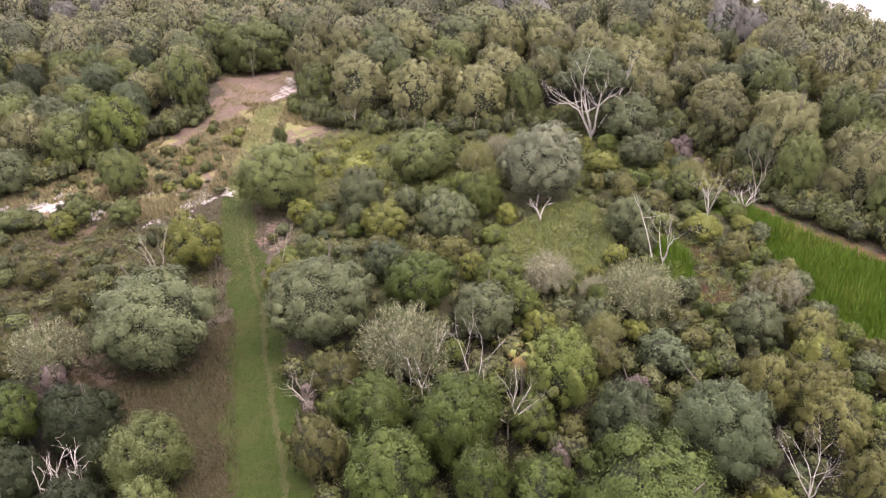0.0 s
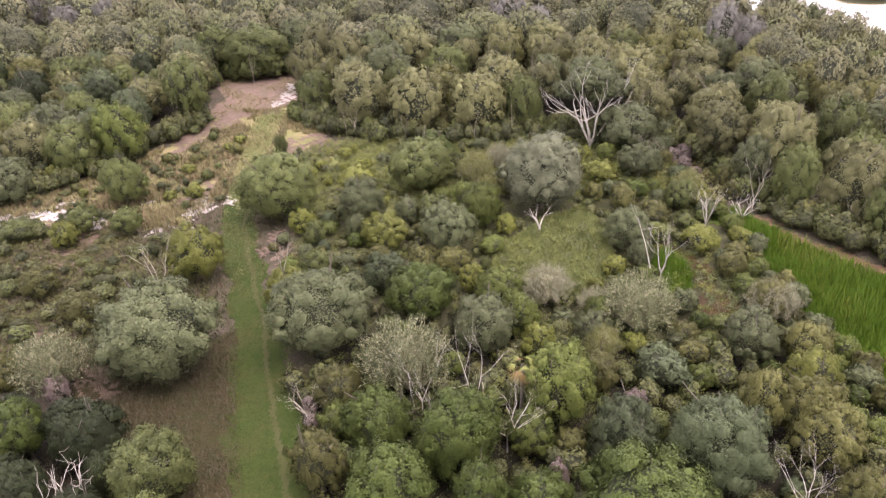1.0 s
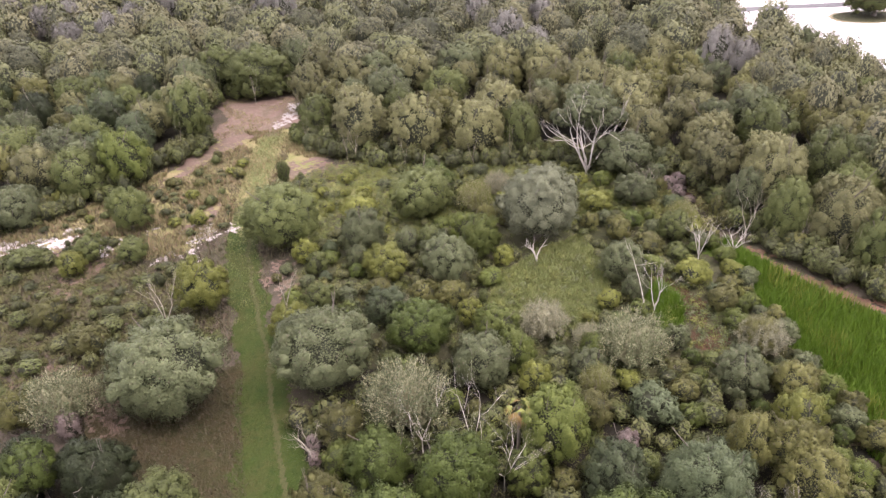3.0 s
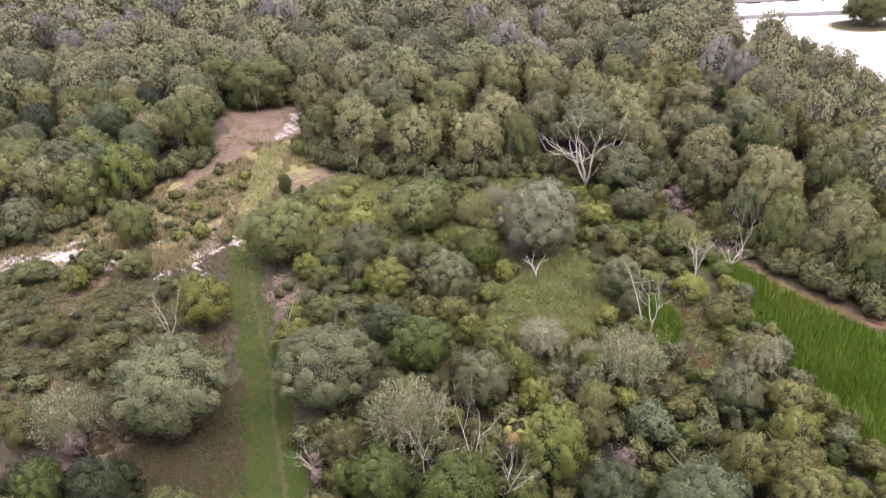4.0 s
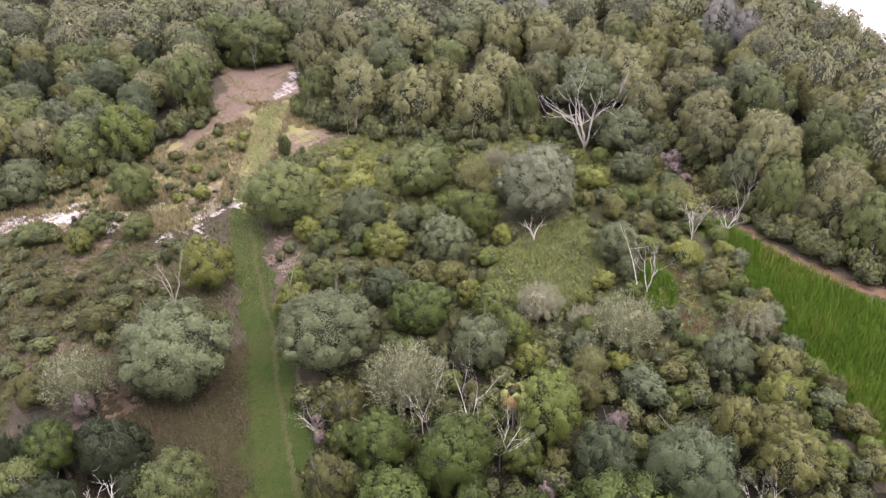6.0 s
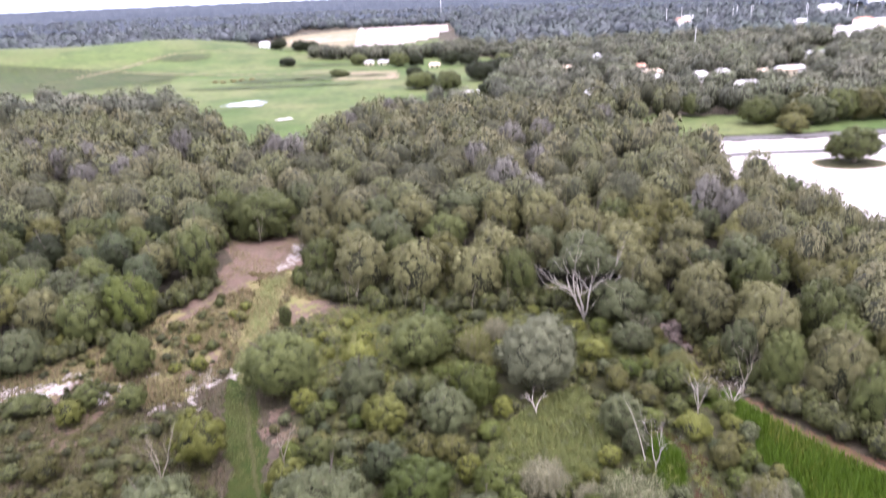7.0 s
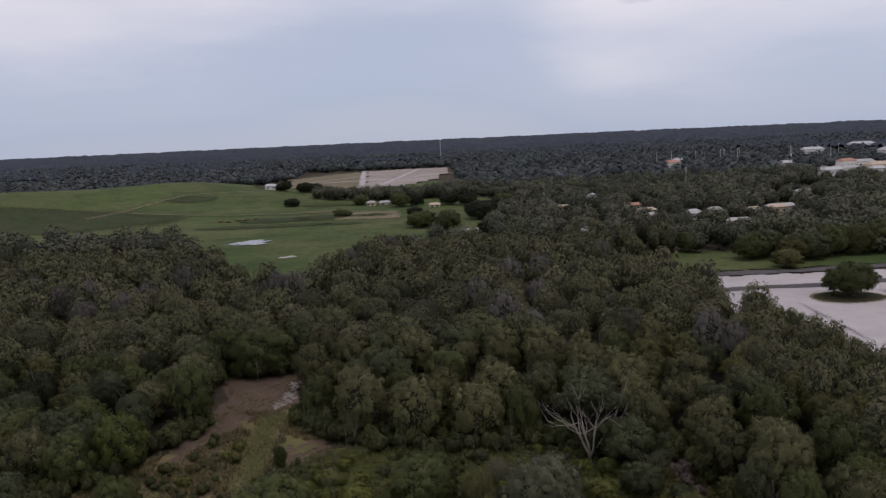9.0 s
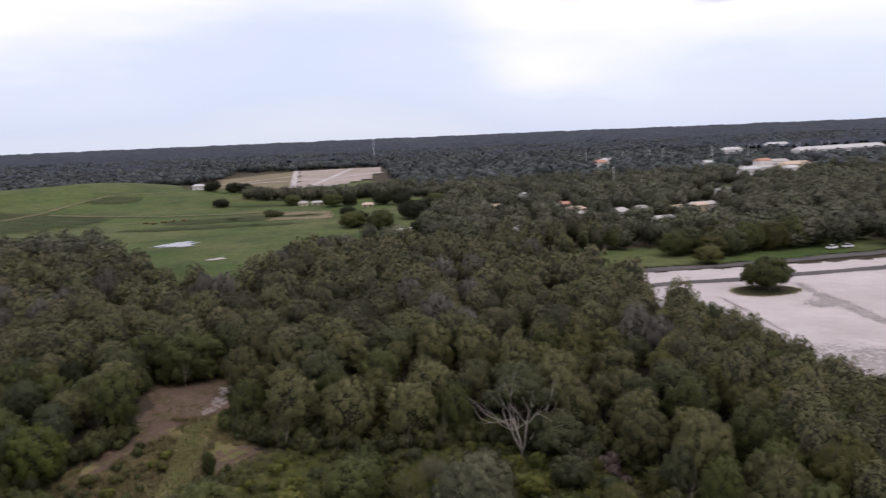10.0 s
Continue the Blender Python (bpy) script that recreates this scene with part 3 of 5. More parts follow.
patch("dry_grass", [(-34, 36), (-37, 50), (-44, 58), (-34, 60), (-29, 58), (-20.5, 60), (-18, 44), (-15.5, 33), (-14, 22), (-24, 24)], 0.5, DRYGRASS, 0.03, "flattened dry brown grass beside the mown trail", edge=0.7)
patch("bare_soil", CLEARING, 0.35, SOIL, 0.03, "bare pinkish soil of a clearing in the woods", edge=0.6)
patch("dry_meadow", LEFT_OPEN, 0.5, MEADOWDRY, 0.02, "dry tan meadow along the wood's edge", edge=0.8)
patch("shade_darkened_humus", [(-28, 126), (-21, 117), (-10, 112.5), (7, 111.5), (17, 112), (24, 107), (31, 105), (36.5, 106), (36, 100), (37, 89), (40, 80), (44, 73.4), (48, 69), (56, 62), (66, 54), (84, 56), (82, 100), (77, 120), (75, 152), (-29, 152)], 1.2, SHADE_HUMUS, 0.04, "leaf litter under the oak forest, darkened to stand in for its shade", edge=0.7)
patch("shade_darkened_humus", [(-72, 91), (-62, 97), (-54, 105), (-53, 114), (-47, 122), (-48, 132), (-52, 152), (-112, 152), (-104, 110), (-86, 90)], 1.2, SHADE_HUMUS, 0.04, "leaf litter under the mixed woodland, darkened to stand in for its shade", edge=0.8)
patch("mown_trail", mown_outline, 0.3, TURF, 0.05, "green mown grass trail through the scrub", "trail", edge=0.36)
patch("wheel_rut", ribbon([(px + 0.9, py) for px, py in TRAIL[1:11]], [0.5] * 10), 0.25, RUT, 0.09, "worn yellowish wheel rut in the mown trail", "trail", edge=0.12, gaps=1.7)
patch("dry_trail", ribbon(TRAIL[9:], [1.6, 3.0, 3.2, 3.6, 3.8, 2.0]), 0.2, DRYTURF, 0.075, "drier yellow-green end of the mown trail", "trail", soft=1.2, gaps=1.3)
patch("white_sand", [(-34.5, 146), (-31.5, 146), (-31.3, 138), (-33.2, 130), (-35.6, 129.5), (-34.5, 137)], 0.25, SAND, 0.07, "bright white sand along the forest edge", "sand", edge=0.6, gaps=0.9)
for poly in ([(-70, 85.5), (-62, 88), (-57, 90), (-53, 92), (-53, 88.5), (-57, 85), (-62, 83), (-70, 82)], [(-51, 90), (-45.5, 90), (-44, 87), (-46, 84), (-51, 84)],
             [(-38, 91), (-33.5, 91), (-33, 86.5), (-37, 86)], [(-41, 84), (-35, 84.5), (-34, 81.5), (-42, 80)]):
    patch("sand_patch", poly, 0.14, SAND, 0.08, "thin scatter of white sand on dry ground", "sand", edge=1.3, gaps=0.5)
BARE = ([(-54, 82), (-48.5, 84), (-46, 80), (-47, 73), (-50, 72), (-51, 78)], [(-25, 81), (-20.5, 80), (-19.5, 70), (-22.5, 69)],
             [(-37, 54), (-33, 54), (-31.5, 50.5), (-34, 48.5)], [(-30, 115), (-22, 116), (-19, 109), (-26, 106), (-30, 109)], [(-46, 58), (-40, 60), (-40, 55), (-46, 53)], [(-62, 86), (-55, 89.5), (-46, 89), (-46, 85.5), (-54, 84), (-62, 82.5)],
        [(-48, 106), (-45.2, 109), (-43.4, 115.5), (-39, 122), (-36.8, 127), (-43, 130.5), (-46, 124), (-49, 114)], [(-40, 97), (-36, 99), (-35.5, 93), (-39, 90)])
for poly in BARE:
    patch("bare_soil", poly, 0.35, SOIL, 0.06, "worn patch of bare pinkish soil in the scrub", edge=1.0, gaps=0.8)
patch("dirt_strip", ribbon([(36.6, 78.4), (37.8, 75.8), (40.3, 72.0), (42.9, 68.4), (45.2, 66), (49, 63), (58, 54), (66, 46)], [0.9, 1.3, 1.7, 1.9, 1.8, 1.7, 1.6, 1.6]), 0.3, DIRT, 0.07, "bare reddish dirt strip along the forest edge", "dirt track", edge=0.5, gaps=1.6)
for poly in ([(31, 102), (34.5, 102), (34, 92), (33.5, 86), (31.5, 86), (31, 94)], [(23.6, 72.5), (25.2, 73), (27.8, 63.5), (26.6, 56), (24.4, 55), (25, 62), (24.6, 66)], [(-2, 113), (10, 113), (12, 109), (-4, 109)]):
    patch("fern_litter", poly, 0.4, REDSOIL, 0.06, "rusty red dead ferns and litter", "litter", edge=0.7, gaps=0.9)
REED = [(31.4, 80.5), (35, 81.5), (36.4, 77.0), (39.2, 71.6), (41.6, 67.8), (44, 64.8), (47.6, 61.6), (60, 48), (75, 30), (75, 12), (42, 20), (36.5, 36), (33.8, 44), (33.2, 52), (33.4, 61), (32.8, 70)]
patch("reed_bed", REED, 0.6, REEDBED, 0.04, "bright green floor of a reed bed", "marsh", edge=0.5)
patch("reed_bed", [(21, 69), (23.6, 72), (24.6, 66), (23.4, 62), (21, 61.5)], 0.5, REEDBED, 0.05, "small bright green patch of reeds", "marsh", edge=0.4)
WEEDY = [(-27, 92), (-23, 84), (-8, 84), (0, 88), (6, 90), (18, 88), (29, 86), (31, 104), (24, 106), (8, 110), (-8, 111), (-20, 112), (-26, 106)]
patch("weedy_ground", WEEDY, 0.6, GLADETURF, 0.035, "weedy yellow-green ground before the forest", edge=0.9, gaps=1.0)
GLADE = [(2, 66), (5, 63), (13, 63), (17, 68), (18, 76), (16, 84), (10, 80), (5, 74)]
patch("glade", GLADE, 0.5, GLADETURF, 0.04, "lush green grass of a small glade", edge=0.8)

# ---- far grounds ----
LOT_OUT = [(66, 222), (84, 233), (150, 233), (230, 236), (330, 240), (330, 95), (200, 82), (112, 84), (86, 98), (82, 115), (80, 135), (78, 160), (75, 190)]
patch("gravel_lot", LOT_OUT, 1.2, LOT, 0.25, "wide pale lot of crushed shell and sand", "lot", edge=0.8)
patch("lot_road", ribbon([(58, 211), (76, 213.2), (94, 214.4), (114, 214.8), (134, 216.8), (166, 219), (200, 224), (260, 234)], [5, 5, 5, 5, 5, 5.4, 6, 7]), 0.4, ASPHALT, 0.33, "grey asphalt lane across the pale lot", "road", edge=0.1)
patch("road", ribbon([(40, 233), (80, 237), (130, 238), (200, 247), (320, 262)], [6, 6, 6, 6, 6]), 0.7, ASPHALT, 0.3, "straight grey asphalt road beside a green field", "road", edge=0.1)
patch("roadside_field", [(62, 262), (64, 241), (90, 242), (140, 243), (200, 252), (205, 300), (150, 282), (120, 280), (80, 290)], 1.0, MEADOW, 0.28, "green grass field beside the road", "field", edge=0.8)
for rx, ry, mat, lift, words in ((10.6, 7.4, TANPLOT, 0.34, "pale sandy rim of a grass island"), (9.6, 6.6, THICKETFLOOR, 0.37, "oval island of dull grass and litter in the lot")):
    patch("grass_island", [(112.8 + rx * math.cos(a / 12 * math.pi), 198 + ry * math.sin(a / 12 * math.pi)) for a in range(24)], 0.4, mat, lift, words, "lawn", edge=0.2)
patch("lot_stain", ribbon([(127, 205), (125.4, 196), (124.2, 188), (123.4, 180), (123.0, 172), (122.2, 163), (121, 156)], [1.0, 1.8, 3.2, 4.2, 3.8, 2.6, 1.0]), 0.35, LOTSTAIN, 0.32, "grey damp smear on the pale lot", "stain", soft=0.8, gaps=1.8)
patch("lot_stain", [(113, 181), (122, 184.5), (126, 180), (117, 175.5)], 0.35, LOTSTAIN, 0.33, "faint grey damp stain on the pale lot", "stain", soft=1.3, gaps=0.8)
patch("lot_stain", [(86, 150), (100, 140), (128, 128), (150, 118), (150, 108), (118, 112), (92, 124), (84, 136)], 0.5, LOTSTAIN, 0.31, "darker trodden shell along the lot's edge", "stain", soft=3.0, gaps=1.1)
patch("lot_stain", ribbon([(97, 194), (96.4, 186), (96, 178), (95.6, 168), (95, 158)], [0.5, 0.7, 0.9, 0.9, 0.6]), 0.25, LOTSTAIN, 0.32, "thin grey wheel streak on the pale lot", "stain", soft=0.35, gaps=1.2)
HILL = [(-46, 230), (-54, 228), (-68, 248), (-84, 269), (-109, 310), (-140, 360), (-206, 376), (-300, 385), (-900, 370), (-900, 700), (-620, 760), (-411, 800), (-274, 900), (-185, 720), (-140, 650), (-60, 580), (24, 585), (55, 525), (36, 420), (26, 370), (10, 340), (-23, 318), (-35, 292), (-42, 256)]
patch("pasture", HILL, 9.0, MEADOW, 0.6, "rolling green pasture with gentle hills", "pasture", edge=3.0)
patch("pasture", [(-185, 722), (-142, 652), (-62, 582), (24, 587), (20, 640), (-10, 836), (-50, 762), (-82, 737), (-160, 718)], 6.0, MEADOW, 0.55, "green strip of pasture before the fields", "pasture", edge=1.0)
patch("pale_field", [(-82, 735), (-50, 760), (-14, 835), (14, 1175), (-125, 1150)], 12.0, PLOT, 1.2, "large pale tilled field with dirt lanes", "field", edge=1.0)
patch("tan_field", [(-160, 716), (-140, 735), (-86, 740), (-128, 1150), (-212, 992)], 12.0, TANPLOT, 1.0, "fallow tan field bordered by a dirt lane", "field", edge=1.0)
for pts, w in (([(-86, 738), (-128, 1150)], 7), ([(-150, 860), (-60, 900), (8, 985)], 9), ([(-70, 770), (-40, 1160)], 6), ([(-185, 850), (-110, 1000)], 4)):
    p = [tuple(np.add(pts[0], np.subtract(pts[-1], pts[0]) * s)) for s in np.linspace(0, 1, 12)] if len(pts) == 2 else pts
    patch("farm_lane", ribbon(p, [w] * len(p)), 3.0, LOT, 1.5, "pale dirt lane between fields", "lane", edge=0.3)
patch("pond", [(-113, 362), (-104, 356), (-92, 358), (-95, 374), (-104, 373), (-110, 368)], 1.5, POND, 0.9, "pale grey shallow pond in the pasture", "pond", edge=1.2)
patch("pond", [(-76, 311), (-69, 317), (-67, 312), (-74, 308)], 1.0, LOT, 0.9, "thin pale strip of sand in the pasture", "sand", edge=0.4)
DARKPASTURE = ground_material("rank_and_shaded_grass", ((0.0306, 0.0476, 0.0150), (0.0408, 0.0544, 0.0190), (0.0510, 0.0544, 0.0238), (0.0258, 0.0354, 0.0136)), (0.02, 0.05, 0.15, 0.6))
patch("farm_lane", ribbon([(-262, 520), (-250, 551), (-243, 598), (-231, 639), (-208, 650), (-180, 660)], [2.5] * 6), 2.0, TANPLOT, 1.0, "worn pale track over the pasture hill", "lane", edge=0.3)
patch("farm_lane", ribbon([(-240, 545), (-207, 534), (-159, 514), (-108, 508), (-76, 509), (-39, 496)], [3] * 6), 2.0, TANPLOT, 1.0, "dirt lane across the pasture", "lane", edge=0.3)
# rough grass; the big ellipse at (-300, 500) paints the hill flank's shade
for x, y, rx, ry, words in ((-219, 617, 22, 18, "rank dark grass on the hillside"), (-112, 470, 24, 16, "dark rough grass in the pasture"), (-84, 474, 16, 18, "dark rough grass in the pasture"), (-57, 478, 15, 8, "dark crop plot in the pasture"), (-112, 437, 44, 9, "dark swale across the pasture"), (-64, 434, 14, 7, "dark swale across the pasture"), (-46, 476, 10, 10, "dark crop plot in the pasture"), (-300, 500, 115, 56, "grass darkened to paint shade on the hill's flank"), (-91, 560, 22, 8, "dark rough grass in the pasture")):
    patch("pasture_patch", [(x + rx * math.cos(a / 8 * math.pi), y + ry * math.sin(a / 8 * math.pi)) for a in range(16)], 1.0, DARKPASTURE, 0.9, words, "pasture", soft=0.14 * min(rx, ry), gaps=1.3)
patch("pasture_patch", [(-72, 455), (-30, 450), (-34, 500), (-76, 498)], 3.0, TANPLOT, 0.85, "mown yellowish plot in the pasture", "pasture", edge=1.0)
patch("lawn", [(248, 500), (290, 515), (300, 560), (262, 545)], 4.0, MEADOW, 0.4, "bright green lawn between the trees", "lawn", edge=1.5)
patch("airfield", [(560, 1040), (700, 1030), (980, 1080), (980, 1330), (620, 1330)], 12.0, TANPLOT, 1.5, "distant tan open field", "field", edge=4.0)
patch("yard", [(330, 640), (400, 605), (470, 615), (530, 690), (540, 800), (400, 800), (350, 730)], 8.0, PLOT, 0.6, "pale paved yards of a town", "yard", edge=3.0)

# ---- trees and shrubs: shared crowns and trunks ----
GRAND = [crown_mesh("crown", 130 + i, 92 + 6 * i, 9, 40, 0.0150, low=0.02, drop=0.42, ragged=0.08 + 0.05 * i, droop=0.03 * (i % 2), bough=(0.12, 0.23)) for i in range(5)]
BIG = [crown_mesh("crown", 10 + i, 66 + 5 * (i % 4), 8, 34, 0.0200, low=0.02 * (i % 3), drop=0.42, ragged=0.08 + 0.05 * (i % 4), droop=0.04 * (i % 2), bough=(0.13, 0.25)) for i in range(8)]
MEDIUM = [crown_mesh("crown", 25 + i, 44 + 5 * (i % 4), 7, 26, 0.0255, drop=0.40, ragged=0.06 + 0.05 * (i % 4), droop=0.05 * (i % 2), bough=(0.15, 0.28)) for i in range(10)]
SMALL = [crown_mesh("crown", 40 + i, 20 + i % 4, 7, 26, 0.042, drop=0.25, ragged=0.2, bough=(0.19, 0.34)) for i in range(8)]
BROOMTRUNKS = [trunk_mesh("trunk", 90 + i, GREYWOOD, 7, 0.009) for i in range(3)]
BROOMS = [broom_mesh("crown", 60 + i, 3600, 6500) for i in range(4)]
TRUNKS = [trunk_mesh("trunk", 70 + i, BARK, 3 + i % 2) for i in range(4)]
BUSHSTEMS = [trunk_mesh("stem", 80 + i, GREYWOOD, 2, 0.03) for i in range(2)]
PALELIMBS = [trunk_mesh("limb", 120 + i, GREYWOOD, 3 + i % 3, 0.012) for i in range(5)]
WORDS = {"forest": "olive-green", "dark": "deep green", "oak": "dark green", "grey": "grey-green", "yellow": "yellow-green", "lime": "fresh green", "brown": "olive-brown", "pale": "pale dry", "pink": "pinkish dry", "rust": "rusty", "fresh": "glossy green", "silver": "silvery grey-green", "blue": "bluish green"}
taken = []          # x, y, radius of all that grows
rnd = random.Random(7)


def tree(x, y, r, h, tone, group="", label=""):
    """A broad-leaved tree: trunk with limbs, and a crown."""
    root = new("tree")
    root.empty_display_size = 0.3
    root.location = (x, y, float(terrain(x, y)))
    turn = rnd.uniform(0, 360)
    part("trunk", rnd.choice(TRUNKS), root, "grey-brown bark", pose(0, 0, 0, 0, 0, turn) @ Matrix.Diagonal((r * 1.5, r * 1.5, h, 1)))
    sx, sy = r * rnd.uniform(0.95, 1.12), r * rnd.uniform(0.9, 1.08)
    deep = min(h, r * rnd.uniform(1.5, 1.8) + 1.4 if group == "forest trees" else r * rnd.uniform(1.8, 2.2) + (2.6 if y > 100 else 1.6))
    c = part("crown", rnd.choice(MEDIUM if (y > 96 and r < 6) or r < 2.6 else GRAND if r > 3.7 and y < 90 else BIG), root, WORDS[tone] + " leaves", pose(0, 0, h - deep, rnd.uniform(-5, 5), rnd.uniform(-5, 5), turn) @ Matrix.Diagonal((sx, sy, deep, 1)))
    c.material_slots[0].link = "OBJECT"
    c.material_slots[0].material = LEAF[tone]
    taken.append((x, y, r))
    return tagged(root, label or ("tall" if h > 8.5 else "rounded") + " " + WORDS[tone] + " broad-leaved tree in dense scrub", "tree", group or "trees of the scrub")


def pale_limbs(root, r, h):
    """Bare pale limbs that show before the crown."""
    for _ in range(rnd.choice((1, 1, 2))):
        part("limb", rnd.choice(PALELIMBS), root, "pale bare limbs", pose(rnd.uniform(-0.6, 0.6) * r, -rnd.uniform(0.92, 1.06) * r, 0, 0, 0, rnd.uniform(0, 360)) @ Matrix.Diagonal((r * 0.7, r * 0.45, h * rnd.uniform(0.6, 0.8), 1)))


def shrub(x, y, r, h, tone, label=""):
    root = new("shrub")
    root.empty_display_size = 0.3
    root.location = (x, y, float(terrain(x, y)))
    turn = rnd.uniform(0, 360)
    part("stem", rnd.choice(BUSHSTEMS), root, "", pose(0, 0, 0, 0, 0, turn) @ Matrix.Diagonal((r, r, h * 0.8, 1)))
    c = part("crown", rnd.choice(SMALL), root, "", pose(0, 0, 0, 0, 0, turn) @ Matrix.Diagonal((r * rnd.uniform(0.95, 1.15), r * rnd.uniform(0.9, 1.1), h, 1)))
    c.material_slots[0].link = "OBJECT"
    c.material_slots[0].material = LEAF[tone]
    taken.append((x, y, r))
    return tagged(root, label or WORDS[tone] + " bushy shrub in the overgrown scrub", "shrub", "shrubs of the scrub")


NAMED = {}
NAMED["dark"] = [(-31.6, 42.6, 2.6, 6), (-27.5, 33.5, 3.0, 5.5), (-33.5, 36.5, 3.0, 5.5), (-30.4, 41.6, 3.3, 6.5), (-36.8, 42.5, 2.6, 6.5)]
NAMED["oak"] = [(-23.8, 37.5, 3.4, 6.5), (-46.6, 90.6, 3.1, 7.2), (-42.8, 81.5, 2.3, 4.1), (-49.2, 82.5, 2.3, 4.2), (-57.1, 81.3, 2.7, 3.1), (-27.4, 104.6, 1.2, 4.5), (-4.9, 92.0, 5.0, 7.4)]
NAMED["oak"] += [(-23.2, 84.3, 5.6, 9.1)]
NAMED["grey"] = [(-28.2, 53.0, 6.1, 9.5), (-12.8, 82.0, 3.6, 6.6), (-1.6, 73.8, 3.6, 6.5), (1.6, 54.7, 3.3, 6), (21.9, 59.1, 1.5, 3), (25.3, 92.3, 3.3, 5)]
NAMED["grey"] += [(-13.5, 55.5, 5.2, 8.6), (25.7, 102.7, 4.8, 8), (19.4, 72.6, 2.9, 5.5), (25.8, 52.4, 3.0, 4.8)]
NAMED["yellow"] = [(-29.9, 69.3, 3.5, 7.0), (-49.8, 78.7, 2, 4), (-18.4, 62.9, 2.8, 5), (-13.9, 91.4, 2.9, 4), (27.2, 71.2, 2.4, 3.5)]
NAMED["yellow"] += [(19.4, 90.8, 2.4, 3.5), (-8.9, 75.6, 3.1, 4.6), (-37.1, 91.2, 1.4, 2.6)]
NAMED["lime"] = [(7.8, 44.8, 3.4, 7.6), (2.6, 79.8, 3.0, 6.1), (1, 82.7, 2.3, 5), (3.7, 60.7, 2.7, 5), (5.2, 56.9, 2.3, 5)]
NAMED["lime"] += [(21.7, 98.6, 1.7, 3), (-52.2, 105.5, 4.0, 10.8)]
NAMED["brown"] = [(-11, 47, 2.3, 4.5), (-47.1, 67.4, 2.3, 4), (-40.1, 61.9, 2.5, 4), (-42, 50.3, 2.1, 5), (-1.1, 68, 2, 4), (-4.3, 68.2, 2, 4), (30.2, 50.6, 2.2, 4.4), (26.2, 42.1, 2.8, 6), (23.3, 42.8, 2.1, 6)]
NAMED["brown"] += [(28.6, 65.4, 1.9, 3.5), (23.5, 78, 2.2, 3.5), (20.9, 82.6, 2.3, 3.5), (26.5, 38.9, 2.7, 6), (26, 33.1, 1.9, 6), (-11.3, 38, 2.3, 6)]
NAMED["fresh"] = [(-1.4, 39.8, 3.6, 8), (0.5, 34.5, 2.3, 6.5), (11.2, 31.2, 4.8, 8.5), (-5.9, 35.3, 3.7, 7), (-4.4, 60.4, 3.6, 6), (-7, 42.2, 3.3, 6), (4.6, 34.1, 2.5, 5), (-35.2, 41.6, 2.2, 7), (-3.7, 97.5, 3.8, 6)]
NAMED["blue"] = [(11.7, 38.8, 2.9, 7), (17.7, 37.9, 3.9, 8), (-8.1, 65.4, 2.5, 5), (16.9, 48.9, 2.6, 3.8)]
for tone, rows in NAMED.items():
    for x, y, r, h in rows:
        tree(x, y, r, h, tone) if h > 4.2 else shrub(x, y, r, h, tone)
for x, y, r, h in ((-13.6, 46.2, 0.8, 2.3), (-13.2, 44.6, 0.7, 1.9)):
    shrub(x, y, r, h, "pink", "pinkish grey dry bush at the edge of the trail")
for x, y, r, h in ((6.2, 36.5, 1.0, 4.0), (13.5, 44.5, 1.2, 3.2), (18.5, 62.0, 1.0, 2.4), (-36.5, 49.0, 1.4, 3.4)):
    shrub(x, y, r, h, "pink", "greyish purple half-dead shrub in the thicket")
for x, y, r, h in ((31.2, 96.4, 1.3, 2.6), (32.0, 94.2, 1.2, 2.2), (32.8, 97.0, 1.4, 2.8), (33.0, 92.0, 0.9, 1.5)):
    shrub(x, y, r, h, "pink", "pinkish red dry brush before a gap in the forest")
for x, y, r, h in ((-46.5, 150.5, 2.6, 4.4), (-42.6, 149.6, 3.0, 5.2), (-38.4, 151, 2.8, 5.0), (-34.6, 152.5, 2.4, 4.2), (-50, 146, 2.4, 4.4)):
    shrub(x, y, r, h, "oak", "dense dark green growth at the back of a clearing")
taken += [(29.2, 74.4, 1.7), (34.2, 76.6, 1.6), (20.4, 62.6, 1.8), (-32.5, 62.5, 1.2)]      # room before the bleached snags
for x, y in ((-150, 474), (-144, 470), (-139, 476), (-134, 478), (-128, 481)):
    shrub(x, y, 2.6, 1.7, "rust", "rusty brown brush heap in the pasture")
tree(10.4, 83.4, 6.3, 10.6, "silver", "", "large silvery grey-green live oak above a glade")

# forest edge
EDGE = [(-25.2, 124.7, 3.6, 9), (-16.1, 117.9, 5.4, 11), (-6.1, 114, 5.2, 11), (4.3, 112.8, 5.2, 11), (11, 113.5, 3.8, 10), (-42, 154.4, 7.3, 11), (-51, 156, 5.2, 11), (-33.5, 159, 5.0, 11.5), (-27.5, 151, 4.6, 11), (-54.5, 148, 4.6, 10.5), (-28.5, 141, 4.0, 10.5), (-51.5, 135.9, 5.6, 10), (-47.4, 123.2, 4.6, 13.0),
        (-58.8, 102.2, 4.2, 8.7), (-63.9, 93.0, 4.6, 6.8), (-66.5, 104, 4.4, 9), (-74.2, 114, 4.9, 9), (38.8, 103.2, 4.8, 10), (42.6, 88.7, 4.8, 11), (51.3, 91.5, 5.1, 11), (47.4, 77.2, 4.8, 10.5), (42.2, 80.4, 3.8, 9), (48.9, 71.8, 4.0, 9), (38.4, 86.4, 2.8, 8), (54.9, 67.2, 4.2, 9)]
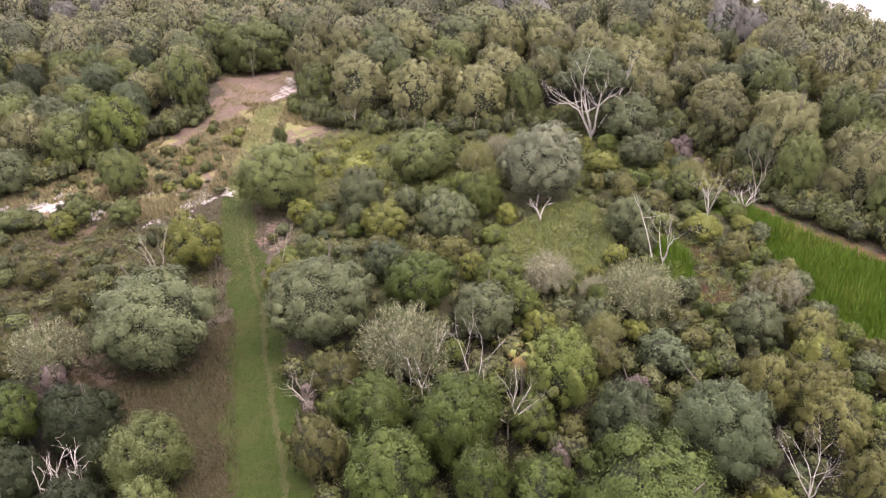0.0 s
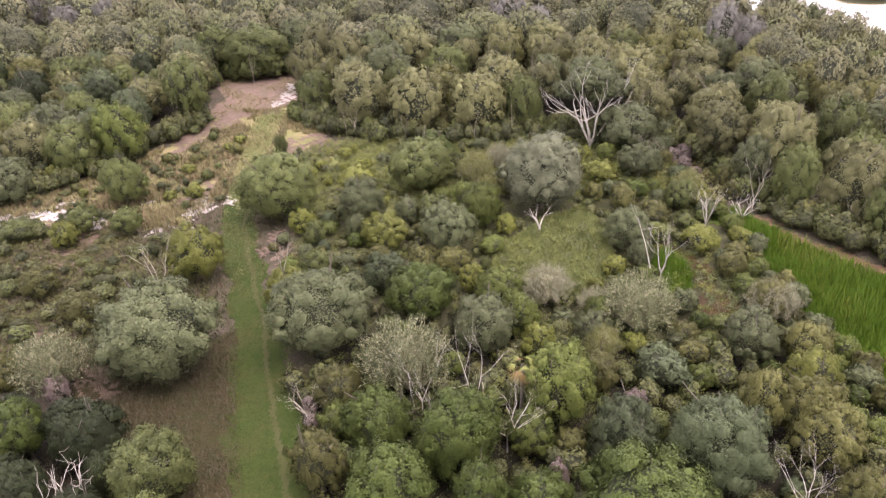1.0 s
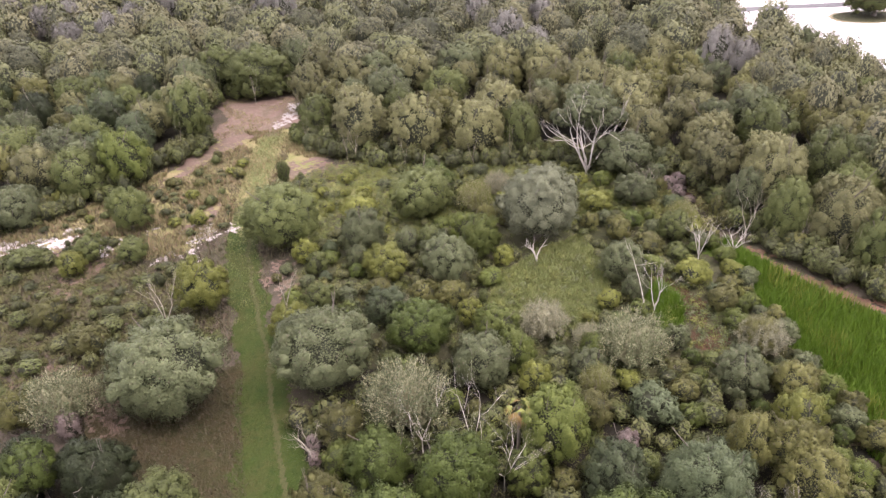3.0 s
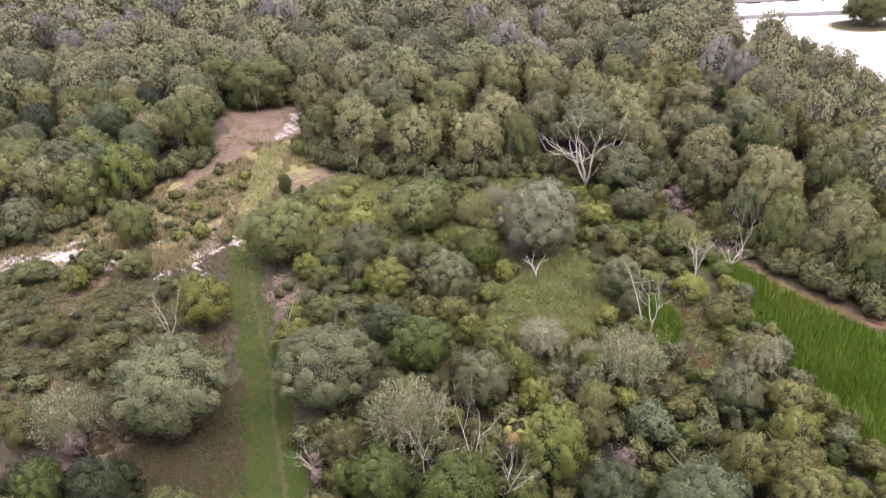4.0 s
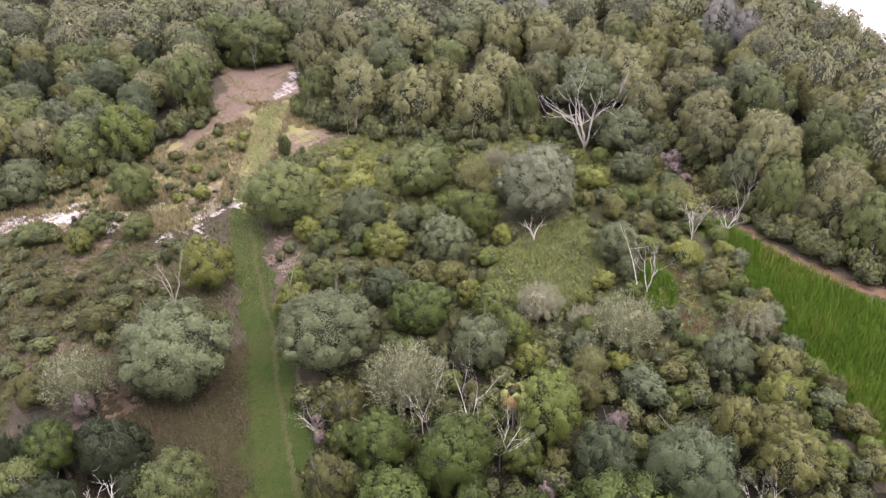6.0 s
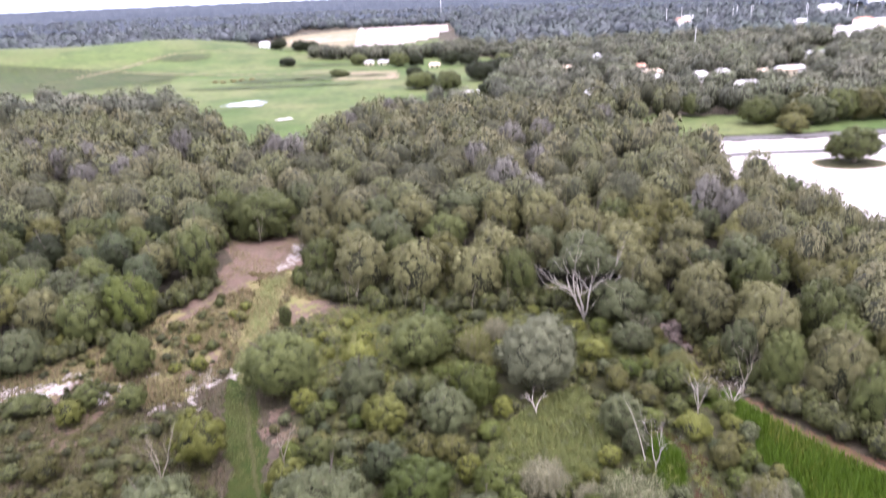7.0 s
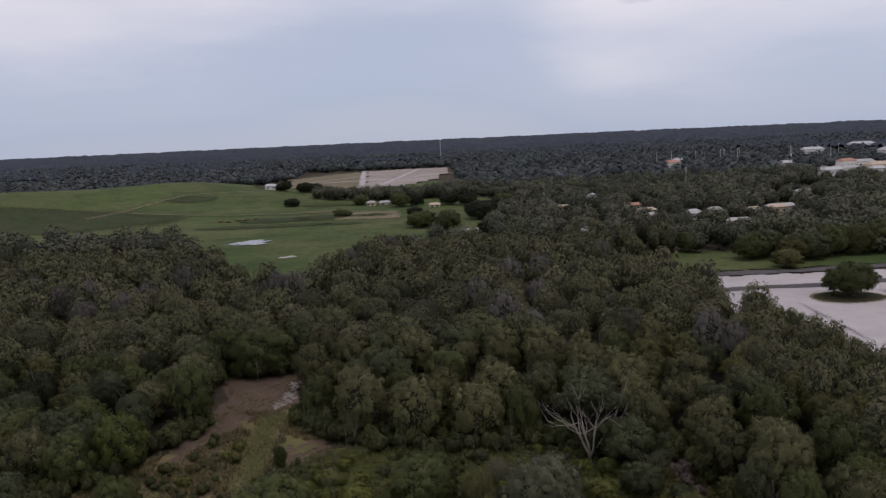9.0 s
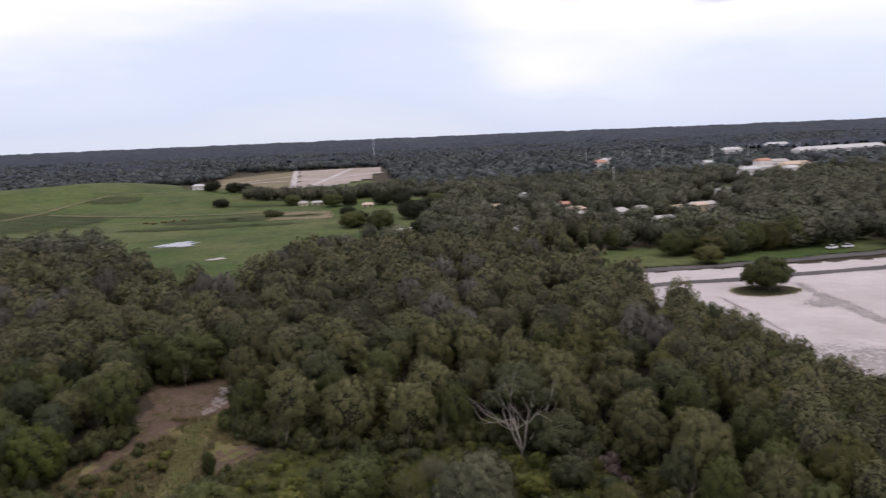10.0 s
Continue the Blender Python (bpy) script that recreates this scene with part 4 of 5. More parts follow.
for x, y, r, h in EDGE:
    edge_tree = tree(x, y, r, h, rnd.choice(["forest", "oak", "grey"]) if x > -30 else rnd.choice(["oak", "grey", "forest", "oak"]), "forest edge trees", "tall live oak at the edge of the forest")
    if x > -30 or rnd.random() < 0.4:
        pale_limbs(edge_tree, r, h)


def free(x, y, r, overlap):
    return all((x - a) ** 2 + (y - b) ** 2 > ((r + c) * overlap) ** 2 for a, b, c in taken)


def sow(poly, count, sizes, heights, tones, overlap, make, avoid=(), group="", label=""):
    p = np.asarray(poly)
    lo, hi = p.min(0), p.max(0)
    done = 0
    for _ in range(count * 60):
        if done >= count:
            break
        x, y = rnd.uniform(lo[0], hi[0]), rnd.uniform(lo[1], hi[1])
        k = rnd.random()
        r, h = sizes[0] + (sizes[1] - sizes[0]) * k, heights[0] + (heights[1] - heights[0]) * (0.6 * k + 0.4 * rnd.random())
        if not inside(poly, x, y) or any(inside(q, x, y) for q in avoid) or not free(x, y, r, overlap):
            continue
        if group:
            make(x, y, r, h, rnd.choice(tones), group, label)
        else:
            make(x, y, r, h, rnd.choice(tones))
        done += 1
    return done


NEAR_FOREST = [(-25, 130), (-20, 121), (-10, 116), (7, 115), (17, 116), (24, 110), (33, 108), (36, 100), (37, 90), (41, 84), (45.5, 80), (51, 74.5), (58, 68), (67, 61), (82, 62), (79, 95), (73, 118), (72, 150), (-25, 150)]
LEFT_FOREST = [(-70, 92), (-62, 98), (-54, 106), (-54, 114), (-48, 122), (-50, 132), (-52, 150), (-110, 150), (-100, 110), (-84, 92)]
sow(NEAR_FOREST, 130, (3.0, 5.6), (7.5, 12.5), ["forest", "forest", "oak", "grey", "forest", "brown"], 0.80, tree, (), "forest trees", "tall live oak in closed forest canopy")
sow(LEFT_FOREST, 64, (2.8, 5.0), (6.5, 10.0), ["oak", "dark", "grey", "blue", "forest", "blue", "brown"], 0.76, tree, (), "forest trees", "mid-height tree of the mixed woodland")
REDPATCH = [(20.8, 73), (26.3, 73.5), (28.6, 64), (27.5, 57), (24, 57), (21, 60.5), (20.3, 66)]
THICKET = [(-16, 46), (-11, 36), (-8, 24), (-4, 16), (36, 16), (38, 30), (33, 42), (31, 50), (30.5, 60), (30, 72), (30, 84), (31, 104), (20, 107), (8, 109), (-6, 111), (-18, 108), (-24, 110), (-28.5, 104), (-27.5, 92), (-24, 80), (-20, 66), (-17.5, 56)]
sow(THICKET, 36, (1.5, 2.4), (3.2, 4.8), ["lime", "grey", "oak", "brown", "yellow"], 0.74, tree, (GLADE, trail_outline, REDPATCH, WEEDY, BARE[1]))
sow(THICKET, 130, (0.9, 1.8), (1.3, 3.0), ["brown", "lime", "grey", "oak", "yellow", "lime", "fresh", "blue"], 0.78, shrub, (GLADE, trail_outline, REDPATCH, WEEDY, BARE[1], BARE[3]))
sow(WEEDY, 26, (0.8, 1.5), (1.0, 2.4), ["yellow", "grey", "lime", "yellow"], 1.0, shrub, (GLADE, trail_outline, BARE[3]))
SCRUB = [(-80, 84), (-48, 83), (-40, 80), (-34, 80), (-31, 72), (-26, 62), (-36, 60), (-46, 54), (-40, 36), (-60, 36), (-80, 60)]
sow([(-30, 124), (-21, 116), (-10, 112), (7, 110.5), (17, 111), (24, 106), (33, 104), (33, 107), (24, 110), (10, 115), (-10, 117), (-24, 123), (-28, 128)], 60, (1.1, 2.2), (2.2, 4.5), ["oak", "grey", "brown"], 0.6, shrub)
sow([(37.4, 85), (41.2, 77.6), (46.2, 71.0), (52.7, 65.2), (62, 57), (64, 63), (52, 73), (43, 83), (39, 88)], 44, (1.0, 2.2), (2.0, 4.5), ["oak", "brown"], 0.6, shrub)
sow([(-74, 88), (-62, 96), (-53, 104), (-51, 113), (-54, 116), (-60, 104), (-76, 94)], 16, (1.2, 2.2), (2.2, 4.5), ["oak", "brown", "grey", "yellow"], 0.6, shrub)
sow([(28, 86), (30, 78), (30.5, 66), (30.5, 54), (32.5, 44), (37, 30), (39.5, 30), (35.5, 44), (33.5, 54), (33.8, 64), (33, 78), (31, 86)], 36, (0.9, 1.7), (1.4, 3.2), ["brown", "yellow", "grey", "lime"], 0.62, shrub)
sow([(-21, 68), (-24.5, 80), (-22, 82), (-18, 70)], 3, (0.8, 1.2), (1.2, 2.2), ["brown", "grey"], 0.8, shrub)
sow([(28, 84), (30, 90), (28, 107), (36, 107), (38, 98), (37, 84), (35.5, 84), (35, 104), (30, 104), (29.5, 84)], 8, (1.0, 2.0), (2.0, 4.0), ["grey", "brown", "oak"], 0.66, tree)
sow([(-48, 24), (-46, 46), (-30, 45), (-26, 36), (-20, 34), (-18, 24)], 26, (1.4, 2.8), (3.5, 6.5), ["dark", "dark", "oak", "dark"], 0.6, tree)
sow([(-60, 92), (-42, 118), (-35, 114), (-35, 92), (-48, 86)], 16, (0.6, 1.4), (0.9, 2.2), ["yellow", "brown", "oak"], 1.1, shrub, (trail_outline,))

# ---- bare and dead trees ----
def bare_tree(x, y, h, spread, wood, seed, depth=3, trunk=0.14, leaves=0, tone="pale", lean=(0, 0), label="bleached dead tree with bare limbs", stems=3, fork=0.27):
    """A leafless tree: crooked trunk, forking limbs, and now and then some leaf tufts at the tips."""
    rng = np.random.default_rng(seed)
    root = new("dead_tree" if not leaves else "sparse_tree")
    root.location = (x, y, float(terrain(x, y)))
    v, f = tubes([((0, 0, -0.2), (0, 0, h * fork * 0.35), trunk * 1.4, trunk), ((0, 0, h * fork * 0.35), (lean[0] * 0.3, lean[1] * 0.3, h * fork * 1.1), trunk, trunk * 0.85)], 7)
    part("trunk", mesh("trunk", v, f, [wood], True), root)
    tips = []
    for i in range(stems):
        a = i * 6.283 / stems + rng.uniform(-0.5, 0.5)
        seg = branches(rng, (lean[0] * 0.3, lean[1] * 0.3, h * fork * rng.uniform(0.9, 1.1)), (np.cos(a) * spread, np.sin(a) * spread, 1), h * rng.uniform(0.42, 0.58), trunk * 0.7, depth, 0.5, 0.1, (2, 3))
        v, f = tubes(seg, 5)
        part("limb", mesh("limb", v, f, [wood], True), root)
        tips += [s[1] for s in seg[2:]]
    if leaves:
        tips = np.array(tips)
        k = rng.integers(0, len(tips), leaves * 2)
        out = unit(tips[k] - (0, 0, h * 0.35))
        p = tips[k] + rng.normal(0, 0.2, (len(k), 3))
        way = unit(out + rng.normal(0, 0.35, (len(k), 3))) * rng.uniform(0.4, 0.95, (len(k), 1))
        side = unit(np.cross(way, rng.normal(0, 1, (len(k), 3)))) * 0.022
        v = np.stack([p - side, p + side, p + way], 1).reshape(-1, 3)
        part("brushwood", mesh("brushwood", v, np.arange(len(v)).reshape(-1, 3), [wood]), root, "fine bare twigs")
        k = rng.integers(0, len(tips), leaves)
        pick = tips[k] + rng.normal(0, 0.3, (leaves, 3)) + unit(tips[k] - (0, 0, h * 0.35)) * 0.3
        v, f, n = tufts_of(rng, pick, np.tile((0, 0, 0.6), (leaves, 1)) + unit(pick - (0, 0, h * 0.5)), 0.085, 0.5, 0.4)
        part("foliage", mesh("foliage", v, f, [LEAF[tone]], normals=n), root, WORDS[tone] + " sparse leaves")
    return tagged(root, label, "tree", "bare trees")


big_dead = bare_tree(20.4, 103.6, 13.0, 0.48, DEADWOOD, 21, 2, 0.25, fork=0.06, label="big many-stemmed tree with bleached trunks and a leafy top", stems=7)
for x, y, z, r in ((-3.8, 1.2, 7.6, 2.0), (-1.6, 1.0, 8.8, 2.4), (1.6, 1.4, 9.0, 2.3), (4.0, 0.8, 7.8, 2.1), (-0.2, 2.6, 9.0, 2.8), (2.6, 1.0, 7.4, 2.2), (-2.6, 2.8, 7.2, 2.6)):
    o = part("foliage", rnd.choice(SMALL), big_dead, "grey-green leaves", pose(x, y, z, 0, 0, x * 50) @ Matrix.Diagonal((r, r, 3.2, 1)))
    o.material_slots[0].link = "OBJECT"
    o.material_slots[0].material = LEAF["grey"]
bare_tree(19.9, 65.1, 7.8, 0.12, DEADWOOD, 2, 1, 0.09, label="tall bleached snag with two bare stems", stems=1)
bare_tree(21.0, 64.6, 6.0, 0.4, DEADWOOD, 3, 3, 0.075, label="bleached forked snag in the thicket", stems=3)
bare_tree(29.2, 75.6, 4.6, 0.22, DEADWOOD, 4, 3, 0.085, label="upright pale grey dead shrub beside the reeds", stems=5)
bare_tree(34.2, 77.5, 3.2, 1.0, DEADWOOD, 5, 3, 0.085, label="drooping pale grey dead shrub beside the reeds", stems=7)
bare_tree(-3.9, 45.5, 7.0, 0.6, DEADWOOD, 6, 3, 0.055, label="silvery dead limbs above the canopy", stems=4)
bare_tree(0.5, 44.6, 7.6, 0.35, DEADWOOD, 7, 2, 0.055, label="silvery dead limbs above the canopy", stems=3)
bare_tree(2.9, 41.3, 6.2, 0.6, DEADWOOD, 8, 3, 0.06, label="drooping grey dead limbs in the canopy", stems=4)
bare_tree(-32.5, 64.2, 7, 0.3, GREYWOOD, 9, 2, 0.12, label="slender grey dead tree behind an oak", stems=3)
bare_tree(-20, 67.8, 5.5, 0.3, GREYWOOD, 10, 2, 0.1, label="slender pale dead tree beside the trail", stems=3)
bare_tree(36.6, 80.4, 6.5, 0.4, GREYWOOD, 11, 2, 0.08, label="pale bare trunk at the forest edge", stems=3)
bare_tree(27.1, 93.6, 5.5, 0.4, GREYWOOD, 12, 2, 0.09, label="pale dead tree in the thicket", stems=3)
bare_tree(-29, 35.3, 5.0, 0.22, DEADWOOD, 13, 2, 0.16, label="thick bleached broken snag", stems=4)
bare_tree(22.6, 33.5, 5.2, 0.4, DEADWOOD, 14, 3, 0.07, label="bleached dead tree with crooked limbs", stems=4)
bare_tree(9.6, 77.2, 3.0, 0.5, DEADWOOD, 15, 2, 0.16, label="pale broken limbs below the lone oak", stems=3)
bare_tree(-13.9, 45.6, 3.2, 0.8, GREYWOOD, 16, 3, 0.1, label="pinkish grey dead bush beside the trail", stems=6)
for x, y, r, h, tone in ((-37.9, 51, 3.1, 5.6, "grey"), (-5.3, 48.7, 3.6, 7.2, "grey"), (16.7, 56.6, 3.3, 6.0, "grey"), (30.1, 58, 2.3, 4, "pale"), (8.6, 61.7, 2.4, 4.5, "pale"), (13.1, 59.6, 1.6, 3, "pale"), (29.8, 85, 1.9, 4.0, "yellow"),
                         (6.0, 97, 2.0, 4, "pale"), (-7, 66.5, 1.3, 3.4, "pale"), (12.5, 52.5, 1.6, 3.6, "yellow"), (2.5, 92, 2.2, 5, "yellow")):
    root = tagged(new("sparse_tree"), "half-bare tree with fine " + ("pale grey" if tone != "yellow" else "yellowish") + " twigs", "tree", "bare trees")
    root.location = (x, y, float(terrain(x, y)))
    part("trunk", rnd.choice(BROOMTRUNKS), root, "grey bark", pose(0, 0, 0, 0, 0, rnd.uniform(0, 360)) @ Matrix.Diagonal((r * 1.7, r * 1.7, h, 1)))
    o = part("crown", rnd.choice(BROOMS), root, "fine bare twigs and thin dry leaves", pose(0, 0, 0, 0, 0, rnd.uniform(0, 360)) @ Matrix.Diagonal((r * 1.1, r * 1.1, h, 1)))
    o.material_slots[1].link = "OBJECT"
    o.material_slots[1].material = LEAF[tone]

# grey mossy half-bare trees that stand out of the forest canopy
for x, y in ((-116, 210), (-89, 191), (-88, 204), (-114, 221), (-52, 219), (-45, 206), (7, 185), (13, 166), (18, 156), (23, 185), (57, 140), (53, 143), (-52, 212), (-23, 285), (8, 207), (19, 219), (30, 226), (-100, 192), (-87, 230), (53, 248), (-137, 231), (-36, 261)):
    r, h = rnd.uniform(3.4, 4.8), rnd.uniform(11, 13.5)
    root = tagged(new("sparse_tree"), "grey half-bare mossy tree above the forest canopy", "tree", "bare trees")
    root.location = (x, y, float(terrain(x, y)))
    part("trunk", rnd.choice(TRUNKS), root, "grey bark", pose(0, 0, 0, 0, 0, rnd.uniform(0, 360)) @ Matrix.Diagonal((r * 1.2, r * 1.2, h * 0.9, 1)))
    o = part("crown", rnd.choice(MEDIUM), root, "fine bare twigs and grey moss", pose(0, 0, 0, 0, 0, rnd.uniform(0, 360)) @ Matrix.Diagonal((r * 1.1, r * 1.1, h, 1)))
    o.material_slots[0].link = "OBJECT"
    o.material_slots[0].material = MOSS

# cabbage palm
palm = tagged(new("palm_tree"), "small yellowing fan palm among the trees", "palm")
palm.location = (4.3, 44.6, 0)
v, f = tubes([((0, 0, -0.2), (0.05, 0, 3), 0.2, 0.16), ((0.05, 0, 3), (0.1, 0.05, 6.0), 0.16, 0.15)], 8)
part("trunk", mesh("trunk", v, f, [BARK], True), palm)
for i in range(16):
    a, tilt = i * 2.4, 0.8 - 1.7 * (i / 16)
    d = np.array((math.cos(a) * math.cos(tilt), math.sin(a) * math.cos(tilt), math.sin(tilt)))
    rng = np.random.default_rng(i)
    side = unit(np.cross(d, (0, 0, 1)))
    hub = np.array((0.1, 0.05, 6.0)) + d * 0.7
    vv, ff = [], []
    for j, ang in enumerate(np.linspace(-1.1, 1.1, 9)):
        e = unit(d * math.cos(ang) + side * math.sin(ang))
        s = np.cross(e, (0, 0, 1)) * 0.06
        tip = hub + e * 0.75 + np.array((0, 0, -0.55))
        k = len(vv)
        vv += [hub - s, hub + s, tip]
        ff.append((k, k + 1, k + 2))
    part("frond", mesh("frond", np.array(vv), np.array(ff), [LEAF["yellow" if i < 6 else "rust"]]), palm)

# ---- grasses, reeds and undergrowth ----
def blades(rng, x, y, height, lean, width, lift=0.0):
    """Narrow bent blades: three corners each."""
    n = len(x)
    z = terrain(x, y) + lift
    a = rng.uniform(0, 6.283, n)
    h = height * rng.uniform(0.6, 1.3, n)
    d = np.stack([np.cos(a), np.sin(a), np.zeros(n)], 1)
    base = np.stack([x, y, z], 1)
    s = np.stack([-np.sin(a), np.cos(a), np.zeros(n)], 1) * (width * rng.uniform(0.6, 1.4, n))[:, None]
    tip = base + d * (h * lean * rng.uniform(0.2, 1.2, n))[:, None] + np.stack([np.zeros(n), np.zeros(n), h], 1)
    return np.stack([base - s, base + s, tip], 1).reshape(-1, 3), np.arange(3 * n).reshape(n, 3)


def scatter(rng, poly, n, avoid=()):
    p = np.asarray(poly, float)
    x, y = rng.uniform(p[:, 0].min(), p[:, 0].max(), n), rng.uniform(p[:, 1].min(), p[:, 1].max(), n)
    keep = inside(poly, x, y)
    for q in avoid:
        keep &= ~inside(q, x, y)
    return x[keep], y[keep]


rng = np.random.default_rng(5)
x, y = scatter(rng, REED, 150000)
x2, y2 = scatter(rng, [(21, 69), (23.6, 72), (24.6, 66), (23.4, 62), (21, 61.5)], 6000)
x, y = np.concatenate([x, x2]), np.concatenate([y, y2])
v, f = blades(rng, x, y, 1.15 + 0.4 * wobble(x, y, 3.0, 0.5), 0.6, 0.055)
tagged(new("reeds", mesh("reeds", v, f, [REEDS])), "tall bright green reeds in a marshy strip", "reeds", kind="stuff")
x, y = scatter(rng, [(-80, 30), (-80, 92), (-56, 98), (-40, 120), (-30, 122), (-16, 40), (-13, 22), (-60, 22)], 130000, (trail_outline, *BARE))
k = (y > 60) | (rng.random(len(x)) < 0.45)
x, y = x[k], y[k]
v, f = blades(rng, x, y, np.where(y > 60, 0.55, 0.28) + 0.16 * wobble(x, y, 2.4, 0.6), 0.8, np.where(y > 60, 0.05, 0.028))
tagged(new("wild_grass", mesh("wild_grass", v, f, [BLADES])), "rough dry wild grass between the shrubs", "grass", kind="stuff")
x, y = scatter(rng, LEFT_OPEN, 60000, (mown_outline, *BARE))
k = ~inside(trail_outline, x, y) | (rng.random(len(x)) < 0.2)
x, y = x[k], y[k]
k = wobble(x, y, 2.2, 1.0) > -0.5
x, y = x[k], y[k]
v, f = blades(rng, x, y, 0.75 + 0.25 * wobble(x, y, 2.4, 0.6), 0.7, 0.06)
tagged(new("meadow_grass", mesh("meadow_grass", v, f, [TANBLADES])), "tall tan and olive grass of the dry meadow", "grass", kind="stuff")
x, y = scatter(rng, CLEARING, 9000)
k = wobble(x, y, 2.6, 1.0) > 0.15
x, y = x[k], y[k]
v, f = blades(rng, x, y, 0.3, 0.9, 0.07)
tagged(new("clearing_grass", mesh("clearing_grass", v, f, [TANBLADES])), "thin dry grass on the soil of the clearing", "grass", kind="stuff")
x, y = scatter(rng, GLADE, 44000)
v, f = blades(rng, x, y, 0.7 + 0.2 * wobble(x, y, 1.5, 0.6), 0.7, 0.06)
tagged(new("glade_grass", mesh("glade_grass", v, f, [GREENBLADES])), "lush tall grass and weeds in the glade", "grass", kind="stuff")
x, y = scatter(rng, trail_outline, 90000)
far_end = y > 70 + 3 * wobble(x, y, 2.0, 1.0)
x, y, x2, y2 = x[~far_end], y[~far_end], x[far_end], y[far_end]
v, f = blades(rng, x2, y2, 0.16, 0.8, 0.05, 0.07)
tagged(new("trail_grass", mesh("trail_grass", v, f, [DRYBLADES])), "short yellow-green grass of the trail's drier end", "grass", kind="stuff")
v, f = blades(rng, x, y, 0.1, 0.8, 0.045, 0.04)
tagged(new("trail_grass", mesh("trail_grass", v, f, [TRAILBLADES])), "short mown grass of the trail", "grass", kind="stuff")


def clumps(rng, x, y, radius, height, tufts, size):
    n = len(x)
    c = np.stack([x, y, terrain(x, y)], 1)
    d = unit(rng.normal(0, 1, (n, tufts, 3)) + (0, 0, 0.6))
    d[..., 2] = np.abs(d[..., 2])
    d = unit(d + (0, 0, 0.35))
    p = c[:, None, :] + d * np.stack([radius, radius, height], 1)[:, None, :] * rng.uniform(0.7, 1.1, (n, tufts, 1))
    return tufts_of(rng, p.reshape(-1, 3), d.reshape(-1, 3), size, 0.4)


for tone, count, words in (("brown", 2600, "tangled olive-brown undergrowth of briars"), ("lime", 2000, "fresh green undergrowth of saplings and weeds"), ("yellow", 900, "yellowish undergrowth of tall weeds")):
    x, y = scatter(rng, THICKET, count, (GLADE, trail_outline, REDPATCH, BARE[1], BARE[3]))
    v, f, n = clumps(rng, x, y, rng.uniform(0.4, 1.1, len(x)), rng.uniform(0.4, 1.5, len(x)), 44, 0.065)
    tagged(new("undergrowth", mesh("undergrowth", v, f, [LEAF[tone]], normals=n)), words, "undergrowth", kind="stuff")
x, y = scatter(rng, GLADE, 800)
v, f, n = clumps(rng, x, y, rng.uniform(0.3, 0.8, len(x)), rng.uniform(0.3, 0.8, len(x)), 32, 0.065)
tagged(new("glade_weeds", mesh("glade_weeds", v, f, [LEAF["lime"]], normals=n)), "light green weeds in the grassy glade", "undergrowth", kind="stuff")
for tone, count, words in (("yellow", 1300, "yellow-green weeds and saplings before the forest"), ("grey", 900, "pale grey-green weeds before the forest"), ("lime", 900, "fresh green weeds before the forest")):
    x, y = scatter(rng, WEEDY, count, (trail_outline,))
    x2, y2 = scatter(rng, [(-28, 124), (-21, 118), (-10, 113), (7, 111), (17, 112), (24, 107), (33, 105), (33, 108), (24, 110), (10, 115), (-10, 117.5), (-24, 124)], count // 2)
    x3, y3 = scatter(rng, GLADE, count // 9)
    x4, y4 = scatter(rng, REDPATCH, 90)
    x, y = np.concatenate([x, x2, x3, x4]), np.concatenate([y, y2, y3, y4])
    v, f, n = clumps(rng, x, y, rng.uniform(0.3, 0.9, len(x)), rng.uniform(0.4, 1.5, len(x)), 60, 0.068)
    tagged(new("weeds", mesh("weeds", v, f, [LEAF[tone]], normals=n)), words, "undergrowth", kind="stuff")
x, y = scatter(rng, [(27, 84), (36, 84), (35.5, 104), (26, 107)], 700, ([(31.5, 86), (33.8, 86), (34.3, 102), (31.4, 102)],))
v, f, n = clumps(rng, x, y, rng.uniform(0.4, 1.0, len(x)), rng.uniform(0.4, 1.6, len(x)), 18, 0.13)
tagged(new("undergrowth", mesh("undergrowth", v, f, [LEAF["brown"]], normals=n)), "olive-brown undergrowth before the forest", "undergrowth", kind="stuff")
x, y = scatter(rng, [(35.5, 85), (38.5, 79), (44, 71), (50, 65), (60, 55), (62, 58), (52, 69), (46, 76), (40, 83), (36, 87)], 500)
v, f, n = clumps(rng, x, y, rng.uniform(0.3, 0.8, len(x)), rng.uniform(0.3, 1.0, len(x)), 16, 0.12)
tagged(new("verge_weeds", mesh("verge_weeds", v, f, [LEAF["brown"]], normals=n)), "olive weeds along the dirt strip", "undergrowth", kind="stuff")
x, y = scatter(rng, SCRUB, 8000, (trail_outline,))
v, f, n = clumps(rng, x, y, rng.uniform(0.3, 0.8, len(x)), rng.uniform(0.25, 0.8, len(x)), 34, 0.075)
tagged(new("low_scrub", mesh("low_scrub", v, f, [LEAF["brown"]], normals=n)), "low olive scrub and weeds on dry ground", "undergrowth", kind="stuff")


x, y = scatter(rng, [(-34, 36), (-37, 50), (-44, 58), (-34, 60), (-29, 58), (-20.5, 60), (-17, 44), (-14.5, 33), (-13, 22), (-24, 24)], 60000, (ribbon(TRAIL, np.array(TRAIL_W) * 0.82 + wobble(np.arange(15.0), np.arange(15.0), 0.7, 0.3)),))
v, f = blades(rng, x, y, 0.34 + 0.14 * wobble(x, y, 1.8, 0.6), 1.3, 0.03)
tagged(new("dry_grass_tufts", mesh("dry_grass_tufts", v, f, [TAWNY])), "flattened tawny grass beside the mown trail", "grass", kind="stuff")


